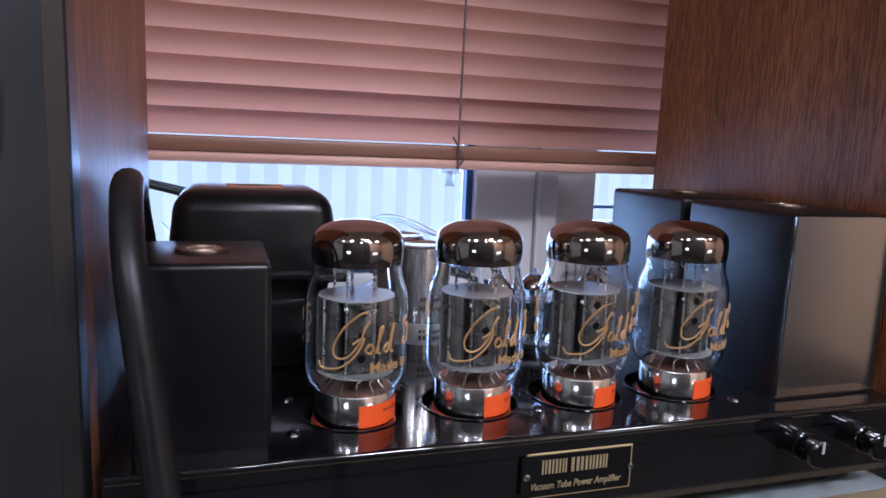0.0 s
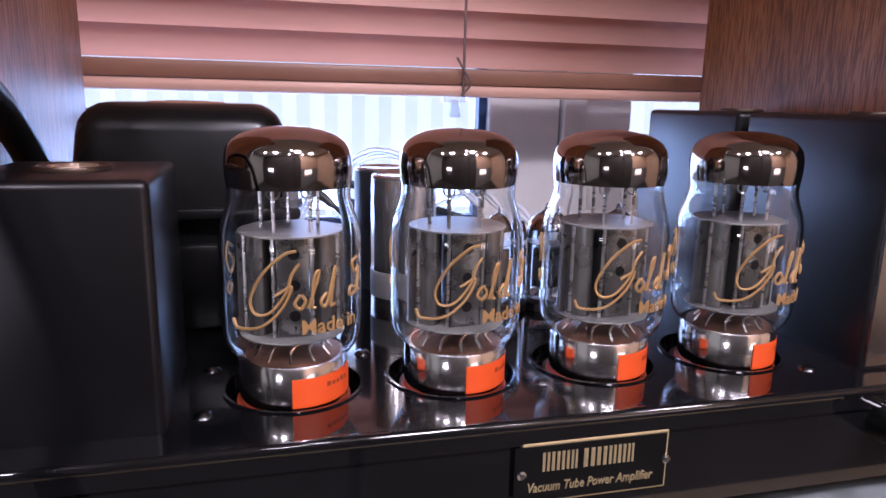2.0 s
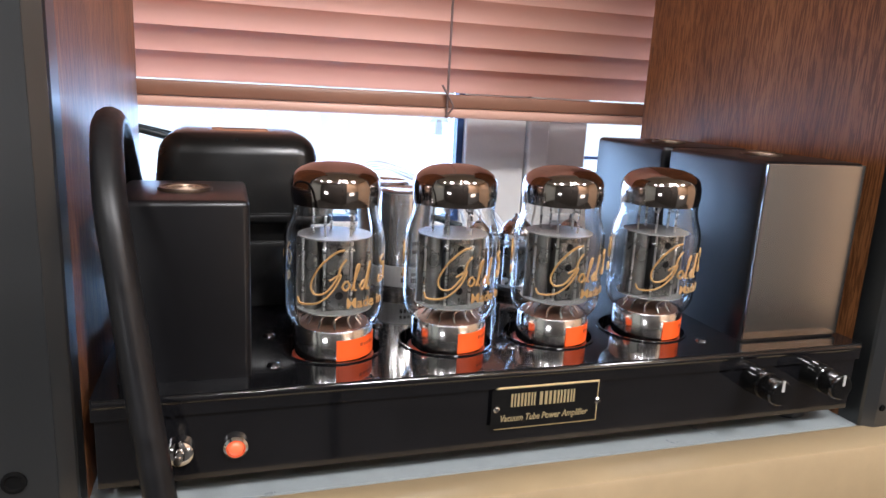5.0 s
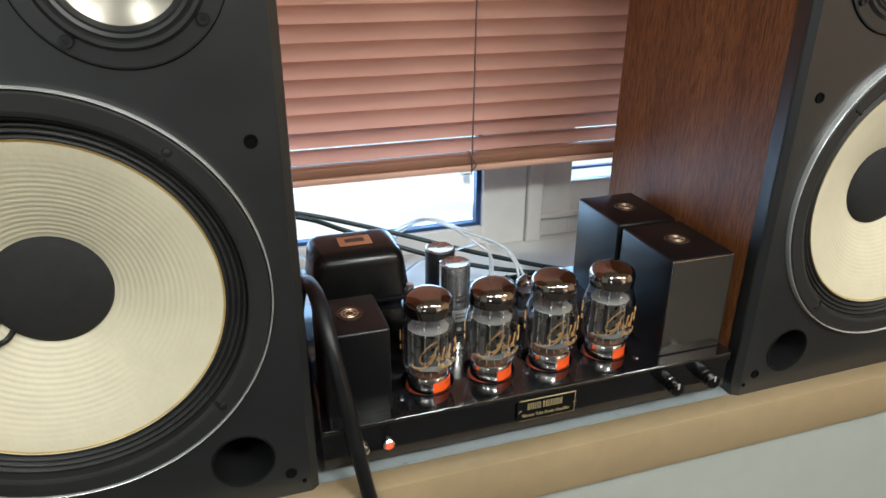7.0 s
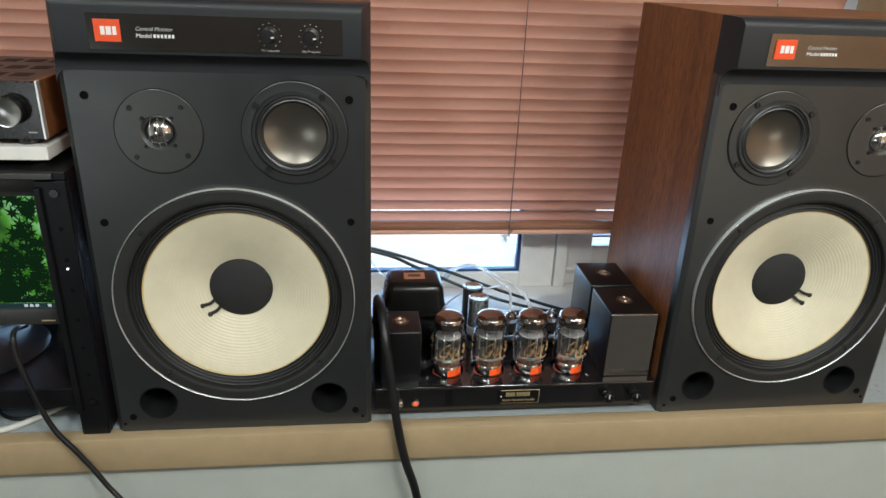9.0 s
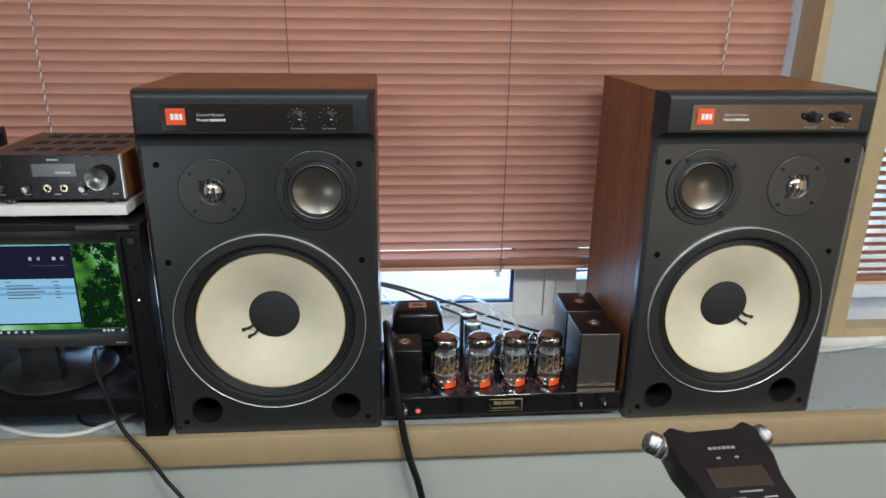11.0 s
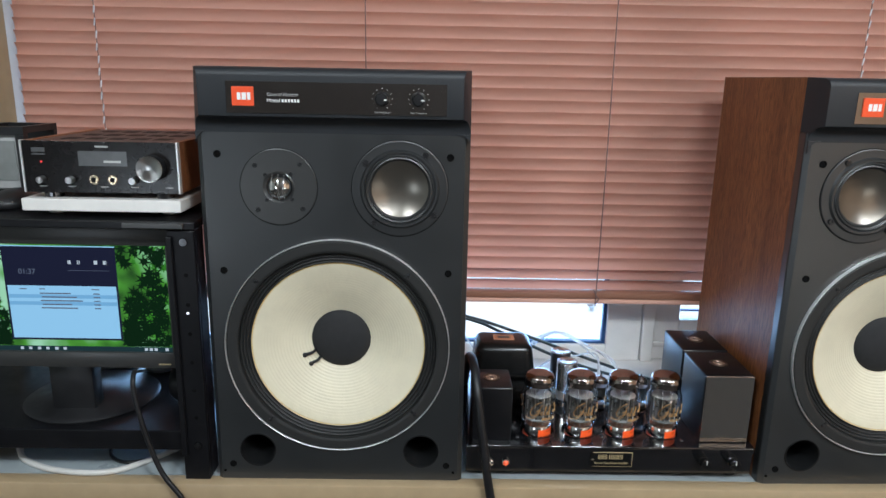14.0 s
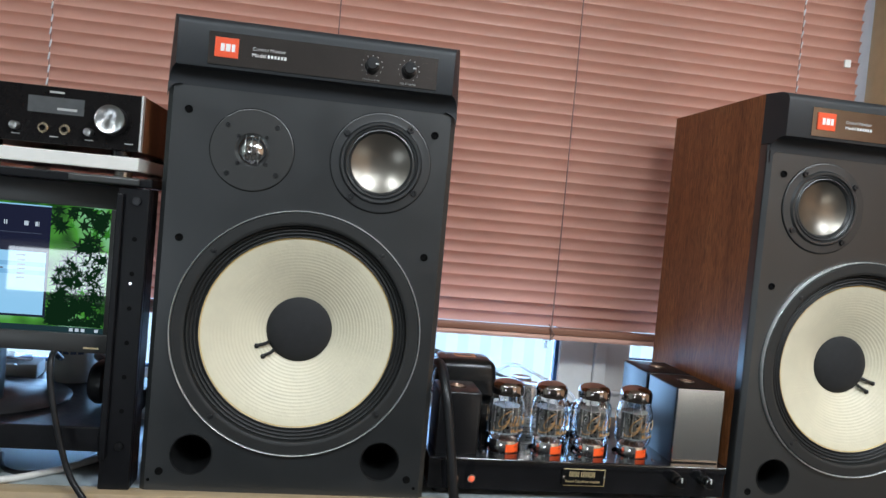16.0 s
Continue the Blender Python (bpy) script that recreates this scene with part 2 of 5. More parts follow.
M["glass"].node_tree.nodes["Principled BSDF"].inputs["IOR"].default_value = 1.46
M["getter"] = mat("mirror_getter", (0.40, 0.355, 0.33), 0.09, metal=1.0, vary=0.10, scale=60, rough_vary=0.03)
M["anode"] = mat("grey_anode_plate", (0.155, 0.152, 0.145), 0.30, metal=0.9, vary=0.2, scale=90, rough_vary=0.1)
M["mica"] = mat("pale_mica", (0.13, 0.126, 0.118), 0.3, vary=0.1, scale=120)
M["copper"] = mat("copper_stem", (0.24, 0.12, 0.075), 0.3, metal=0.7, vary=0.25, scale=300)
M["redlabel"] = mat("orange_red_label", (0.86, 0.10, 0.015), 0.4, vary=0.04, scale=120)
M["redring"] = mat("red_brown_fibre", (0.32, 0.045, 0.016), 0.45, vary=0.15, scale=120)
M["led"] = mat("lit_orange_lens", (0.7, 0.13, 0.06), 0.3, vary=0.05, scale=90, glow=(1.0, 0.12, 0.04), glow_power=0.4)
M["redled"] = mat("lit_red_lens", (0.8, 0.05, 0.05), 0.3, vary=0.05, scale=90, glow=(1.0, 0.04, 0.03), glow_power=0.35)
# glow that imitates window light coming through a post hole
M["hole_glow"] = mat("glowing_hole_daylight", (0.8, 0.8, 0.9), 0.3, vary=0.05, scale=90, glow=(0.9, 0.92, 1.0), glow_power=1.0)
M["capsleeve"] = mat("silver_can", (0.72, 0.71, 0.69), 0.20, metal=0.95, vary=0.08, scale=60, stretch=(1, 1, 0.2), rough_vary=0.05)
M["darksleeve"] = mat("dark_sleeve", (0.02, 0.02, 0.022), 0.3, vary=0.2, scale=60)
M["cable"] = mat("green_black_cable", (0.010, 0.022, 0.026), 0.35, vary=0.3, scale=120, rough_vary=0.1)
M["clearwire"] = mat("clear_white_wire", (0.88, 0.91, 0.95), 0.2, vary=0.05, scale=120)
M["clearwire"].node_tree.nodes["Principled BSDF"].inputs["Transmission Weight"].default_value = 0.55
M["whitecable"] = mat("white_cable", (0.52, 0.51, 0.48), 0.45, vary=0.06, scale=90)
M["rack"] = mat("black_powder_coat", (0.005, 0.005, 0.006), 0.36, spec=0.25, vary=0.2, scale=120, bump=0.15, bump_scale=700, rough_vary=0.08)
M["bezel"] = mat("dark_monitor_bezel", (0.030, 0.030, 0.029), 0.36, spec=0.6, vary=0.1, scale=60, bump=0.04, bump_scale=600)
M["board"] = mat("white_marble_board", (0.74, 0.72, 0.68), 0.3, vary=0.06, scale=30)
M["dactop"] = mat("brown_black_lid", (0.045, 0.032, 0.028), 0.38, vary=0.15, scale=60, bump=0.08, bump_scale=600)
M["dacfront"] = mat("satin_black_front", (0.008, 0.007, 0.007), 0.22, vary=0.2, scale=60, spec=0.25)
M["ringmetal"] = mat("bright_ring_metal", (0.88, 0.88, 0.87), 0.34, metal=0.7, vary=0.05, scale=40)
M["lcd"] = mat("grey_lcd", (0.085, 0.088, 0.09), 0.2, vary=0.15, scale=60)
M["brass"] = mat("brass_jack", (0.74, 0.62, 0.44), 0.25, metal=1.0, vary=0.08, scale=200)
M["mug"] = mat("white_glazed_mug", (0.72, 0.72, 0.70), 0.15, vary=0.04, scale=60)
M["blueprint"] = mat("blue_print", (0.10, 0.14, 0.24), 0.4, vary=0.1, scale=90)
M["paper"] = mat("pale_mount_card", (0.42, 0.42, 0.41), 0.7, vary=0.05, scale=60)
M["photo"] = mat("grey_photo_panel", (0.22, 0.23, 0.22), 0.4, vary=0.2, scale=30)
M["lampglass"] = mat("lit_lamp_diffuser", (0.9, 0.9, 0.85), 0.4, vary=0.02, scale=30, glow=(0.94, 1.0, 1.03), glow_power=4.0)
M["mesh"] = mat("chrome_mesh_grille", (0.34, 0.34, 0.35), 0.22, metal=1.0, vary=0.25, scale=700, bump=0.6, bump_scale=1500)
M["recorder"] = mat("dark_recorder_shell", (0.0085, 0.0065, 0.0075), 0.38, spec=0.22, vary=0.2, scale=90, bump=0.06, bump_scale=900)
M["reclcd"] = mat("brown_grey_display", (0.024, 0.017, 0.012), 0.30, vary=0.15, scale=60)
M["bluecloth"] = mat("dark_blue_plastic", (0.012, 0.014, 0.035), 0.5, vary=0.2, scale=60)
M["siding"] = mat("pale_metal_siding", (0.58, 0.77, 0.93), 0.5, vary=0.05, scale=3)
M["yard"] = mat("pale_concrete", (0.80, 0.80, 0.79), 0.9, vary=0.15, scale=3, bump=0.3, bump_scale=40)


def screen_mat(name, colour, power):
    return mat(name, tuple(c * 0.04 for c in colour), 0.025, vary=0.04, scale=60, glow=colour, glow_power=power)


def foliage_screen():
    m = bpy.data.materials.new("leafy_screen_picture")
    m.use_nodes = True
    n, l = m.node_tree.nodes, m.node_tree.links
    b = n["Principled BSDF"]
    b.inputs["Base Color"].default_value = (0.01, 0.01, 0.01, 1)
    b.inputs["Roughness"].default_value = 0.025
    tc = n.new("ShaderNodeTexCoord")
    soft = n.new("ShaderNodeTexNoise")
    soft.inputs["Scale"].default_value = 16.0
    l.new(tc.outputs["Object"], soft.inputs["Vector"])
    ramp = n.new("ShaderNodeValToRGB")
    e = ramp.color_ramp.elements
    e[0].position, e[0].color = 0.38, (0.02, 0.10, 0.012, 1)
    e[1].position, e[1].color = 0.66, (0.50, 0.95, 0.62, 1)
    mid = ramp.color_ramp.elements.new(0.50)
    mid.color = (0.10, 0.42, 0.04, 1)
    l.new(soft.outputs[0], ramp.inputs[0])
    l.new(ramp.outputs[0], b.inputs["Emission Color"])
    b.inputs["Emission Strength"].default_value = 0.62
    return m


M["leafscreen"] = foliage_screen()
M["scr_leaf"] = screen_mat("dark_leaf_picture", (0.004, 0.016, 0.006), 1.0)
M["scr_leaf2"] = screen_mat("green_leaf_picture", (0.03, 0.16, 0.015), 1.0)
M["scr_dark"] = screen_mat("dark_player_window", (0.010, 0.012, 0.03), 1.0)
M["scr_light"] = screen_mat("pale_blue_list", (0.36, 0.70, 1.0), 0.72)
M["scr_band"] = screen_mat("blue_list_row", (0.22, 0.50, 0.80), 0.72)
M["scr_grey"] = screen_mat("grey_screen_print", (0.10, 0.12, 0.17), 1.0)
M["scr_white"] = screen_mat("white_screen_icon", (0.7, 0.8, 0.9), 0.6)
M["scr_bar"] = screen_mat("task_bar", (0.012, 0.03, 0.035), 1.0)

# ---- mesh helpers ----
UP2FRONT = Matrix.Rotation(radians(90), 4, "X")


def finish(name, bm, material, parent=None, label="", smooth=None):
    bmesh.ops.recalc_face_normals(bm, faces=bm.faces)
    me = bpy.data.meshes.new(name)
    bm.to_mesh(me)
    bm.free()
    if smooth is not None:
        for p in me.polygons:
            p.use_smooth = True
        me.set_sharp_from_angle(angle=radians(smooth))
    me.materials.append(material)
    ob = new(name, me)
    if parent is not None:
        ob.parent = parent
    if label:
        ob["label"] = label
    return ob


def part(name, bm, material, parent, label="", smooth=None):
    return finish(name, bm, material, parent, label, smooth)


def empty(name, loc, label, category, group=""):
    ob = new(name)
    ob.empty_display_size = 0.02
    ob.location = loc
    return tagged(ob, label, category, group)


def structure(name, bm, material, label="", smooth=None):
    return tagged(finish(name, bm, material, None, "", smooth), label, "", "", "structure")


def box(x0, x1, y0, y1, z0, z1, bev=0.0, seg=2):
    bm = bmesh.new()
    bmesh.ops.create_cube(bm, size=1.0)
    bmesh.ops.transform(bm, verts=bm.verts, matrix=Matrix.Translation(((x0 + x1) / 2, (y0 + y1) / 2, (z0 + z1) / 2)) @ Matrix.Diagonal((x1 - x0, y1 - y0, z1 - z0, 1)))
    if bev:
        bmesh.ops.bevel(bm, geom=list(bm.edges), offset=bev, segments=seg, affect="EDGES", profile=0.5)
    return bm


def merge(*bms):
    out = bmesh.new()
    for b in bms:
        me = bpy.data.meshes.new("tmp")
        b.to_mesh(me)
        b.free()
        out.from_mesh(me)
        bpy.data.meshes.remove(me)
    return out


def moved(bm, m):
    bmesh.ops.transform(bm, verts=bm.verts, matrix=m)
    return bm


def lathe(profile, seg=48, a0=0.0, a1=360.0):
    """Turns (radius, height) pairs about z."""
    bm = bmesh.new()
    full = abs(a1 - a0) >= 359.9
    n = seg if full else seg + 1
    rings = []
    for r, h in profile:
        if r < 1e-6:
            rings.append([bm.verts.new((0, 0, h))])
        else:
            rings.append([bm.verts.new((r * math.cos(radians(a0 + (a1 - a0) * i / seg)), r * math.sin(radians(a0 + (a1 - a0) * i / seg)), h)) for i in range(n)])
    for a, b in zip(rings, rings[1:]):
        for i in range(seg):
            j = (i + 1) % n
            if len(a) == 1 and len(b) == 1:
                continue
            if len(a) == 1:
                bm.faces.new((a[0], b[i], b[j]))
            elif len(b) == 1:
                bm.faces.new((a[i], a[j], b[0]))
            else:
                bm.faces.new((a[i], a[j], b[j], b[i]))
    return bm


def disc(r, h0, h1, seg=32, bev=0.0):
    if bev:
        return lathe([(0, h0), (r - bev, h0), (r, h0 + bev), (r, h1 - bev), (r - bev, h1), (0, h1)], seg)
    return lathe([(0, h0), (r, h0), (r, h1), (0, h1)], seg)


def front(bm, x, y, z):
    """Turns a lathed form to face the room, its height towards -y."""
    return moved(bm, Matrix.Translation((x, y, z)) @ UP2FRONT)


def spline(points, steps=10):
    """A smooth line through points."""
    p = [Vector(q) for q in points]
    p = [p[0] * 2 - p[1]] + p + [p[-1] * 2 - p[-2]]
    out = []
    for i in range(1, len(p) - 2):
        for k in range(steps):
            t = k / steps
            out.append(0.5 * (2 * p[i] + (p[i + 1] - p[i - 1]) * t + (2 * p[i - 1] - 5 * p[i] + 4 * p[i + 1] - p[i + 2]) * t * t + (3 * p[i] - p[i - 1] - 3 * p[i + 1] + p[i + 2]) * t ** 3))
    out.append(p[-2])
    return out


def pipe(points, r, seg=10, steps=10, smooth_line=True):
    line = spline(points, steps) if smooth_line else [Vector(q) for q in points]
    bm = bmesh.new()
    rings = []
    side = None
    for i, c in enumerate(line):
        d = (line[min(i + 1, len(line) - 1)] - line[max(i - 1, 0)]).normalized()
        if side is None:
            side = d.orthogonal().normalized()
        side = (side - d * side.dot(d)).normalized()
        up = d.cross(side)
        rings.append([bm.verts.new(c + r * (math.cos(math.tau * k / seg) * side + math.sin(math.tau * k / seg) * up)) for k in range(seg)])
    for a, b in zip(rings, rings[1:]):
        for k in range(seg):
            bm.faces.new((a[k], a[(k + 1) % seg], b[(k + 1) % seg], b[k]))
    bm.faces.new(rings[0])
    bm.faces.new(rings[-1])
    return bm


def holed(x0, x1, z0, z1, holes, thick, seg=48):
    """A sheet in x and z from y = 0 back to thick, with round holes (x, z, r)."""
    bm = bmesh.new()
    loop = [bm.verts.new(c) for c in ((x0, 0, z0), (x1, 0, z0), (x1, 0, z1), (x0, 0, z1))]
    edges = [bm.edges.new((loop[i], loop[(i + 1) % 4])) for i in range(4)]
    for hx, hz, r in holes:
        ring = [bm.verts.new((hx + r * math.cos(math.tau * k / seg), 0, hz + r * math.sin(math.tau * k / seg))) for k in range(seg)]
        edges += [bm.edges.new((ring[k], ring[(k + 1) % seg])) for k in range(seg)]
    bmesh.ops.triangle_fill(bm, use_beauty=True, use_dissolve=False, edges=edges)
    got = bmesh.ops.extrude_face_region(bm, geom=list(bm.faces))
    bmesh.ops.translate(bm, vec=(0, thick, 0), verts=[g for g in got["geom"] if isinstance(g, bmesh.types.BMVert)])
    return bm


def words(text, size, x, y, z, width=None, depth=0.0003, align="LEFT", shear=0.0, bold=0.0):
    """Flat lettering that faces the room."""
    cu = bpy.data.curves.new("words", "FONT")
    cu.body, cu.size, cu.extrude, cu.align_x, cu.align_y, cu.shear = text, size, depth, align, "CENTER", shear
    cu.offset = bold
    ob = bpy.data.objects.new("words", cu)
    scene.collection.objects.link(ob)
    bpy.context.view_layer.update()
    me = bpy.data.meshes.new_from_object(ob.evaluated_get(bpy.context.evaluated_depsgraph_get()))
    bm = bmesh.new()
    bm.from_mesh(me)
    bpy.data.objects.remove(ob)
    bpy.data.curves.remove(cu)
    bpy.data.meshes.remove(me)
    if width:
        xs = [v.co.x for v in bm.verts]
        k = width / (max(xs) - min(xs))
        bmesh.ops.scale(bm, vec=(k, 1, 1), verts=bm.verts)
    return moved(bm, Matrix.Translation((x, y, z)) @ UP2FRONT)


def bars(rows, y, depth=0.0004):
    """Plain bars (x0, x1, z0, z1) on an upright face."""
    return merge(*[box(a, b, y - depth, y, c, d) for a, b, c, d in rows])

# ---- the room ----
SHELF = 0.75
structure("floor", box(-2.4, 2.8, -2.4, 0.1, -0.1, 0.0), M["floor"], "brown wooden floor of the room")
structure("ceiling", box(-2.5, 2.9, -2.5, 0.46, 2.4, 2.5), M["ceiling"], "plain warm ceiling of the room")
structure("wall_west", box(-2.5, -2.4, -2.5, 0.46, 0.0, 2.4), M["wall"], "plain pale side wall")
structure("wall_east", box(2.8, 2.9, -2.5, 0.46, 0.0, 2.4), M["warm_wall"], "plain warm tan side wall")
structure("wall_south", merge(box(-2.4, -1.65, -2.4, -2.3, 0, 2.4), box(-1.13, 1.15, -2.4, -2.3, 0, 2.4), box(1.95, 2.8, -2.4, -2.3, 0, 2.4), box(-1.65, -1.13, -2.4, -2.3, 0, 0.62), box(-1.65, -1.13, -2.4, -2.3, 0.89, 2.4), box(1.15, 1.95, -2.4, -2.3, 0, 0.44), box(1.15, 1.95, -2.4, -2.3, 0.80, 2.4)), M["dark_wall"], "dark brown wall with two bright low windows")
structure("wall_south_east", box(0.9, 2.8, -2.299, -2.27, 0.86, 2.4), M["warm_wall"], "plain warm tan wall panel")
# added panel, never in view, sets what the glossy fronts reflect low down
structure("low_reflection_panel", merge(box(0.9, 1.15, -2.299, -2.265, 0, 0.858), box(1.95, 2.8, -2.299, -2.265, 0, 0.858), box(1.15, 1.95, -2.299, -2.265, 0, 0.44), box(1.15, 1.95, -2.299, -2.265, 0.80, 0.858)), M["reflection_panel"], "plain grey panel added out of view to be reflected")
structure("wall_under_counter", box(-2.4, 2.8, 0.0, 0.1, 0.0, 0.718), M["wall"], "pale painted wall under the counter")
WALL0, WALL1, TOP = 0.262, 0.45, 1.95
structure("wall_north", merge(
    box(-2.4, -0.845, WALL0, WALL1, 0.72, 2.4),
    box(0.838, 0.962, WALL0, WALL1, 0.72, 2.4),
    box(1.95, 2.8, WALL0, WALL1, 0.72, 2.4),
    box(-0.845, 0.838, WALL0, WALL1, TOP, 2.4),
    box(0.962, 1.95, WALL0, WALL1, TOP, 2.4)), M["wall"], "pale painted wall with two windows")
structure("counter_top", box(-2.4, 2.8, 0.008, 0.47, 0.718, SHELF), M["counter"], "grey laminate window counter")
structure("counter_edge", box(-2.4, 2.8, -0.018, 0.0078, 0.694, SHELF + 0.0004, 0.003), M["nosing"], "beige rounded front edge of the counter", 40)
structure("window_sill", merge(box(-0.845, 0.838, 0.290, 0.47, SHELF, 0.776, 0.003), box(0.838, 1.95, 0.243, 0.261, SHELF, 0.776, 0.003), box(0.962, 1.95, 0.2612, 0.47, SHELF, 0.776), box(-2.4, -0.845, 0.243, 0.261, SHELF, 0.776, 0.003)), M["sill"], "white raised sill board along the windows", 40)
structure("ground", box(-40, 40, 0.6, 60, -0.62, -0.5), M["yard"], "pale concrete yard outside the window")
siding = bmesh.new()
cols = []
for i in range(241):
    x = -12 + i * 0.1
    cols.append((siding.verts.new((x, 5.0 - (0.03 if i % 2 else 0.0), -0.5)), siding.verts.new((x, 5.0 - (0.03 if i % 2 else 0.0), 3.2))))
for a, b in zip(cols, cols[1:]):
    siding.faces.new((a[0], b[0], b[1], a[1]))
structure("backdrop", siding, M["siding"], "pale corrugated metal siding across the yard")

# window 1: liners, frame, panes
w1 = empty("window_1", (0, 0, 0), "white framed window behind a lowered pink-brown blind", "window")
w1["kind"] = "structure"
part("liner", box(-0.845, -0.825, 0.258, 0.335, 0.776, TOP, 0.001), M["liner"], w1, "beige side liner")
part("liner", box(0.818, 0.838, 0.258, 0.335, 0.776, TOP, 0.001), M["liner"], w1, "beige side liner")
part("jamb", box(-0.845, -0.834, 0.336, 0.45, 0.776, TOP), M["alu"], w1)
part("jamb", box(0.828, 0.838, 0.336, 0.45, 0.776, TOP), M["alu"], w1)
part("bottom_rail", box(-0.834, 0.275, 0.405, 0.445, 0.776, 0.809, 0.002), M["alu"], w1)
part("stile", box(0.275, 0.345, 0.405, 0.445, 0.776, TOP, 0.002), M["alu"], w1)
part("mullion", box(0.347, 0.371, 0.400, 0.445, 0.776, TOP, 0.002), M["alu"], w1)
part("stile", box(0.3712, 0.425, 0.415, 0.445, 0.776, TOP, 0.002), M["alu"], w1)
part("panel", box(0.425, 0.828, 0.415, 0.44, 0.776, 0.862, 0.002), M["alu"], w1)
part("ridge", box(0.372, 0.828, 0.406, 0.4148, 0.808, 0.816, 0.002), M["alu"], w1)
part("gasket", merge(box(-0.834, 0.2745, 0.412, 0.425, 0.8092, 0.8145), box(0.2675, 0.2745, 0.412, 0.425, 0.8145, TOP)), M["gasket"], w1, "dark blue glazing strip")
p1 = part("pane", box(-0.834, 0.2675, 0.424, 0.428, 0.8145, TOP), M["pane"], w1)
p2 = part("pane", box(0.425, 0.828, 0.424, 0.428, 0.862, TOP), M["pane"], w1)
for q in (p1, p2):
    q.visible_shadow = False
part("glazing_bar", box(0.425, 0.828, 0.43, 0.436, 0.876, 0.8795), M["gasket"], w1, "thin dark glazing bar")

# window 2
w2 = empty("window_2", (0, 0, 0), "beige framed window with a half open blind", "window")
w2["kind"] = "structure"
part("stile", box(0.960, 1.0, 0.252, 0.30, 0.776, TOP, 0.002), M["liner"], w2)
part("bottom_rail", box(1.0, 1.93, 0.252, 0.30, 0.776, 0.797, 0.002), M["liner"], w2)
q = part("pane", box(1.0, 1.93, 0.40, 0.404, 0.776, TOP), M["pane"], w2)
q.visible_shadow = False
for wname, x0, x1, z0, z1 in (("window_3", -1.65, -1.13, 0.62, 0.89), ("window_4", 1.15, 1.95, 0.44, 0.80)):
    wb = empty(wname, (0, 0, 0), "plain bright low window in the far wall", "window")
    wb["kind"] = "structure"
    part("window_frame", merge(box(x0, x0 + 0.05, -2.39, -2.31, z0, z1), box(x1 - 0.05, x1, -2.39, -2.31, z0, z1), box(x0 + 0.05, x1 - 0.05, -2.39, -2.31, z0, z0 + 0.04), box(x0 + 0.05, x1 - 0.05, -2.39, -2.31, z1 - 0.04, z1)), M["alu"], wb)
    q = part("pane", box(x0 + 0.05, x1 - 0.05, -2.352, -2.348, z0 + 0.04, z1 - 0.04), M["pane"], wb)
    q.visible_shadow = False


# ---- blinds ----
def slat_mesh(length, tilt, width=0.025, arch=0.0035):
    bm = bmesh.new()
    rows = []
    for k in range(6):
        s = -0.5 + k / 5
        a, b = s * width, arch * (1 - 4 * s * s)
        y = a * math.cos(radians(tilt)) - b * math.sin(radians(tilt))
        z = a * math.sin(radians(tilt)) + b * math.cos(radians(tilt))
        rows.append((bm.verts.new((-length / 2, -y, z)), bm.verts.new((length / 2, -y, z))))
    for p, r in zip(rows, rows[1:]):
        bm.faces.new((p[0], p[1], r[1], r[0]))
    bmesh.ops.solidify(bm, geom=list(bm.faces), thickness=0.0004)
    bmesh.ops.recalc_face_normals(bm, faces=bm.faces)
    me = bpy.data.meshes.new("slat")
    bm.to_mesh(me)
    bm.free()
    for p in me.polygons:
        p.use_smooth = True
    me.set_sharp_from_angle(angle=radians(50))
    me.materials.append(M["slat"])
    return me


def blind(x0, x1, y, z_low, pitch, tilt, label, cords, chains):
    ob = empty("venetian_blind", ((x0 + x1) / 2, y, z_low), label, "blind")
    half = (x1 - x0) / 2
    part("bottom_rail", box(-half, half, -0.012, 0.012, 0.009, 0.022, 0.003), M["rail"], ob, "darker brown bottom rail", 40)
    part("rail_cover", box(-half, half, -0.0125, 0.0125, 0.0, 0.0088, 0.003), M["slat"], ob, "pale rail underside", 40)
    me = slat_mesh(x1 - x0, tilt)
    n = int((TOP - 0.05 - z_low) / pitch)
    rnd = random.Random(4)
    low = slat_mesh(x1 - x0, min(tilt, 63))
    for k in range(n):
        s = new("slat", low if k < 2 else me)
        s.parent = ob
        s.location = (rnd.uniform(-0.0012, 0.0012), 0, 0.0345 + k * pitch)
    part("head_rail", box(-half, half, -0.02, 0.02, TOP - 0.04 - z_low, TOP - 0.005 - z_low, 0.002), M["slat"], ob)
    c = (x0 + x1) / 2
    for cx in cords:
        part("ladder_cord", pipe([(cx - c, -0.0145, 0.0), (cx - c + 0.001, -0.0155, 0.3), (cx - c, -0.0145, TOP - 0.05 - z_low)], 0.0011, 6, 6), M["cord"], ob)
    for cx in chains:
        top = TOP - 0.05 - z_low
        beads = []
        for k in range(int(top / 0.0207)):
            z = 0.02 + k * 0.0207
            beads.append(moved(lathe([(0, -0.0075), (0.0014, -0.005), (0.0016, 0.005), (0, 0.0075)], 6), Matrix.Translation((cx - c + 0.0006 * (-1) ** k, -0.017, z)) @ Matrix.Rotation(radians(10), 4, "Y")))
        part("lift_cord", merge(pipe([(cx - c, -0.0155, 0.0), (cx - c, -0.0155, top)], 0.0009, 6, 2)), M["cord"], ob)
        part("cord_wrap", merge(*beads), M["chain"], ob, "shiny pale twisted cord")
    return ob


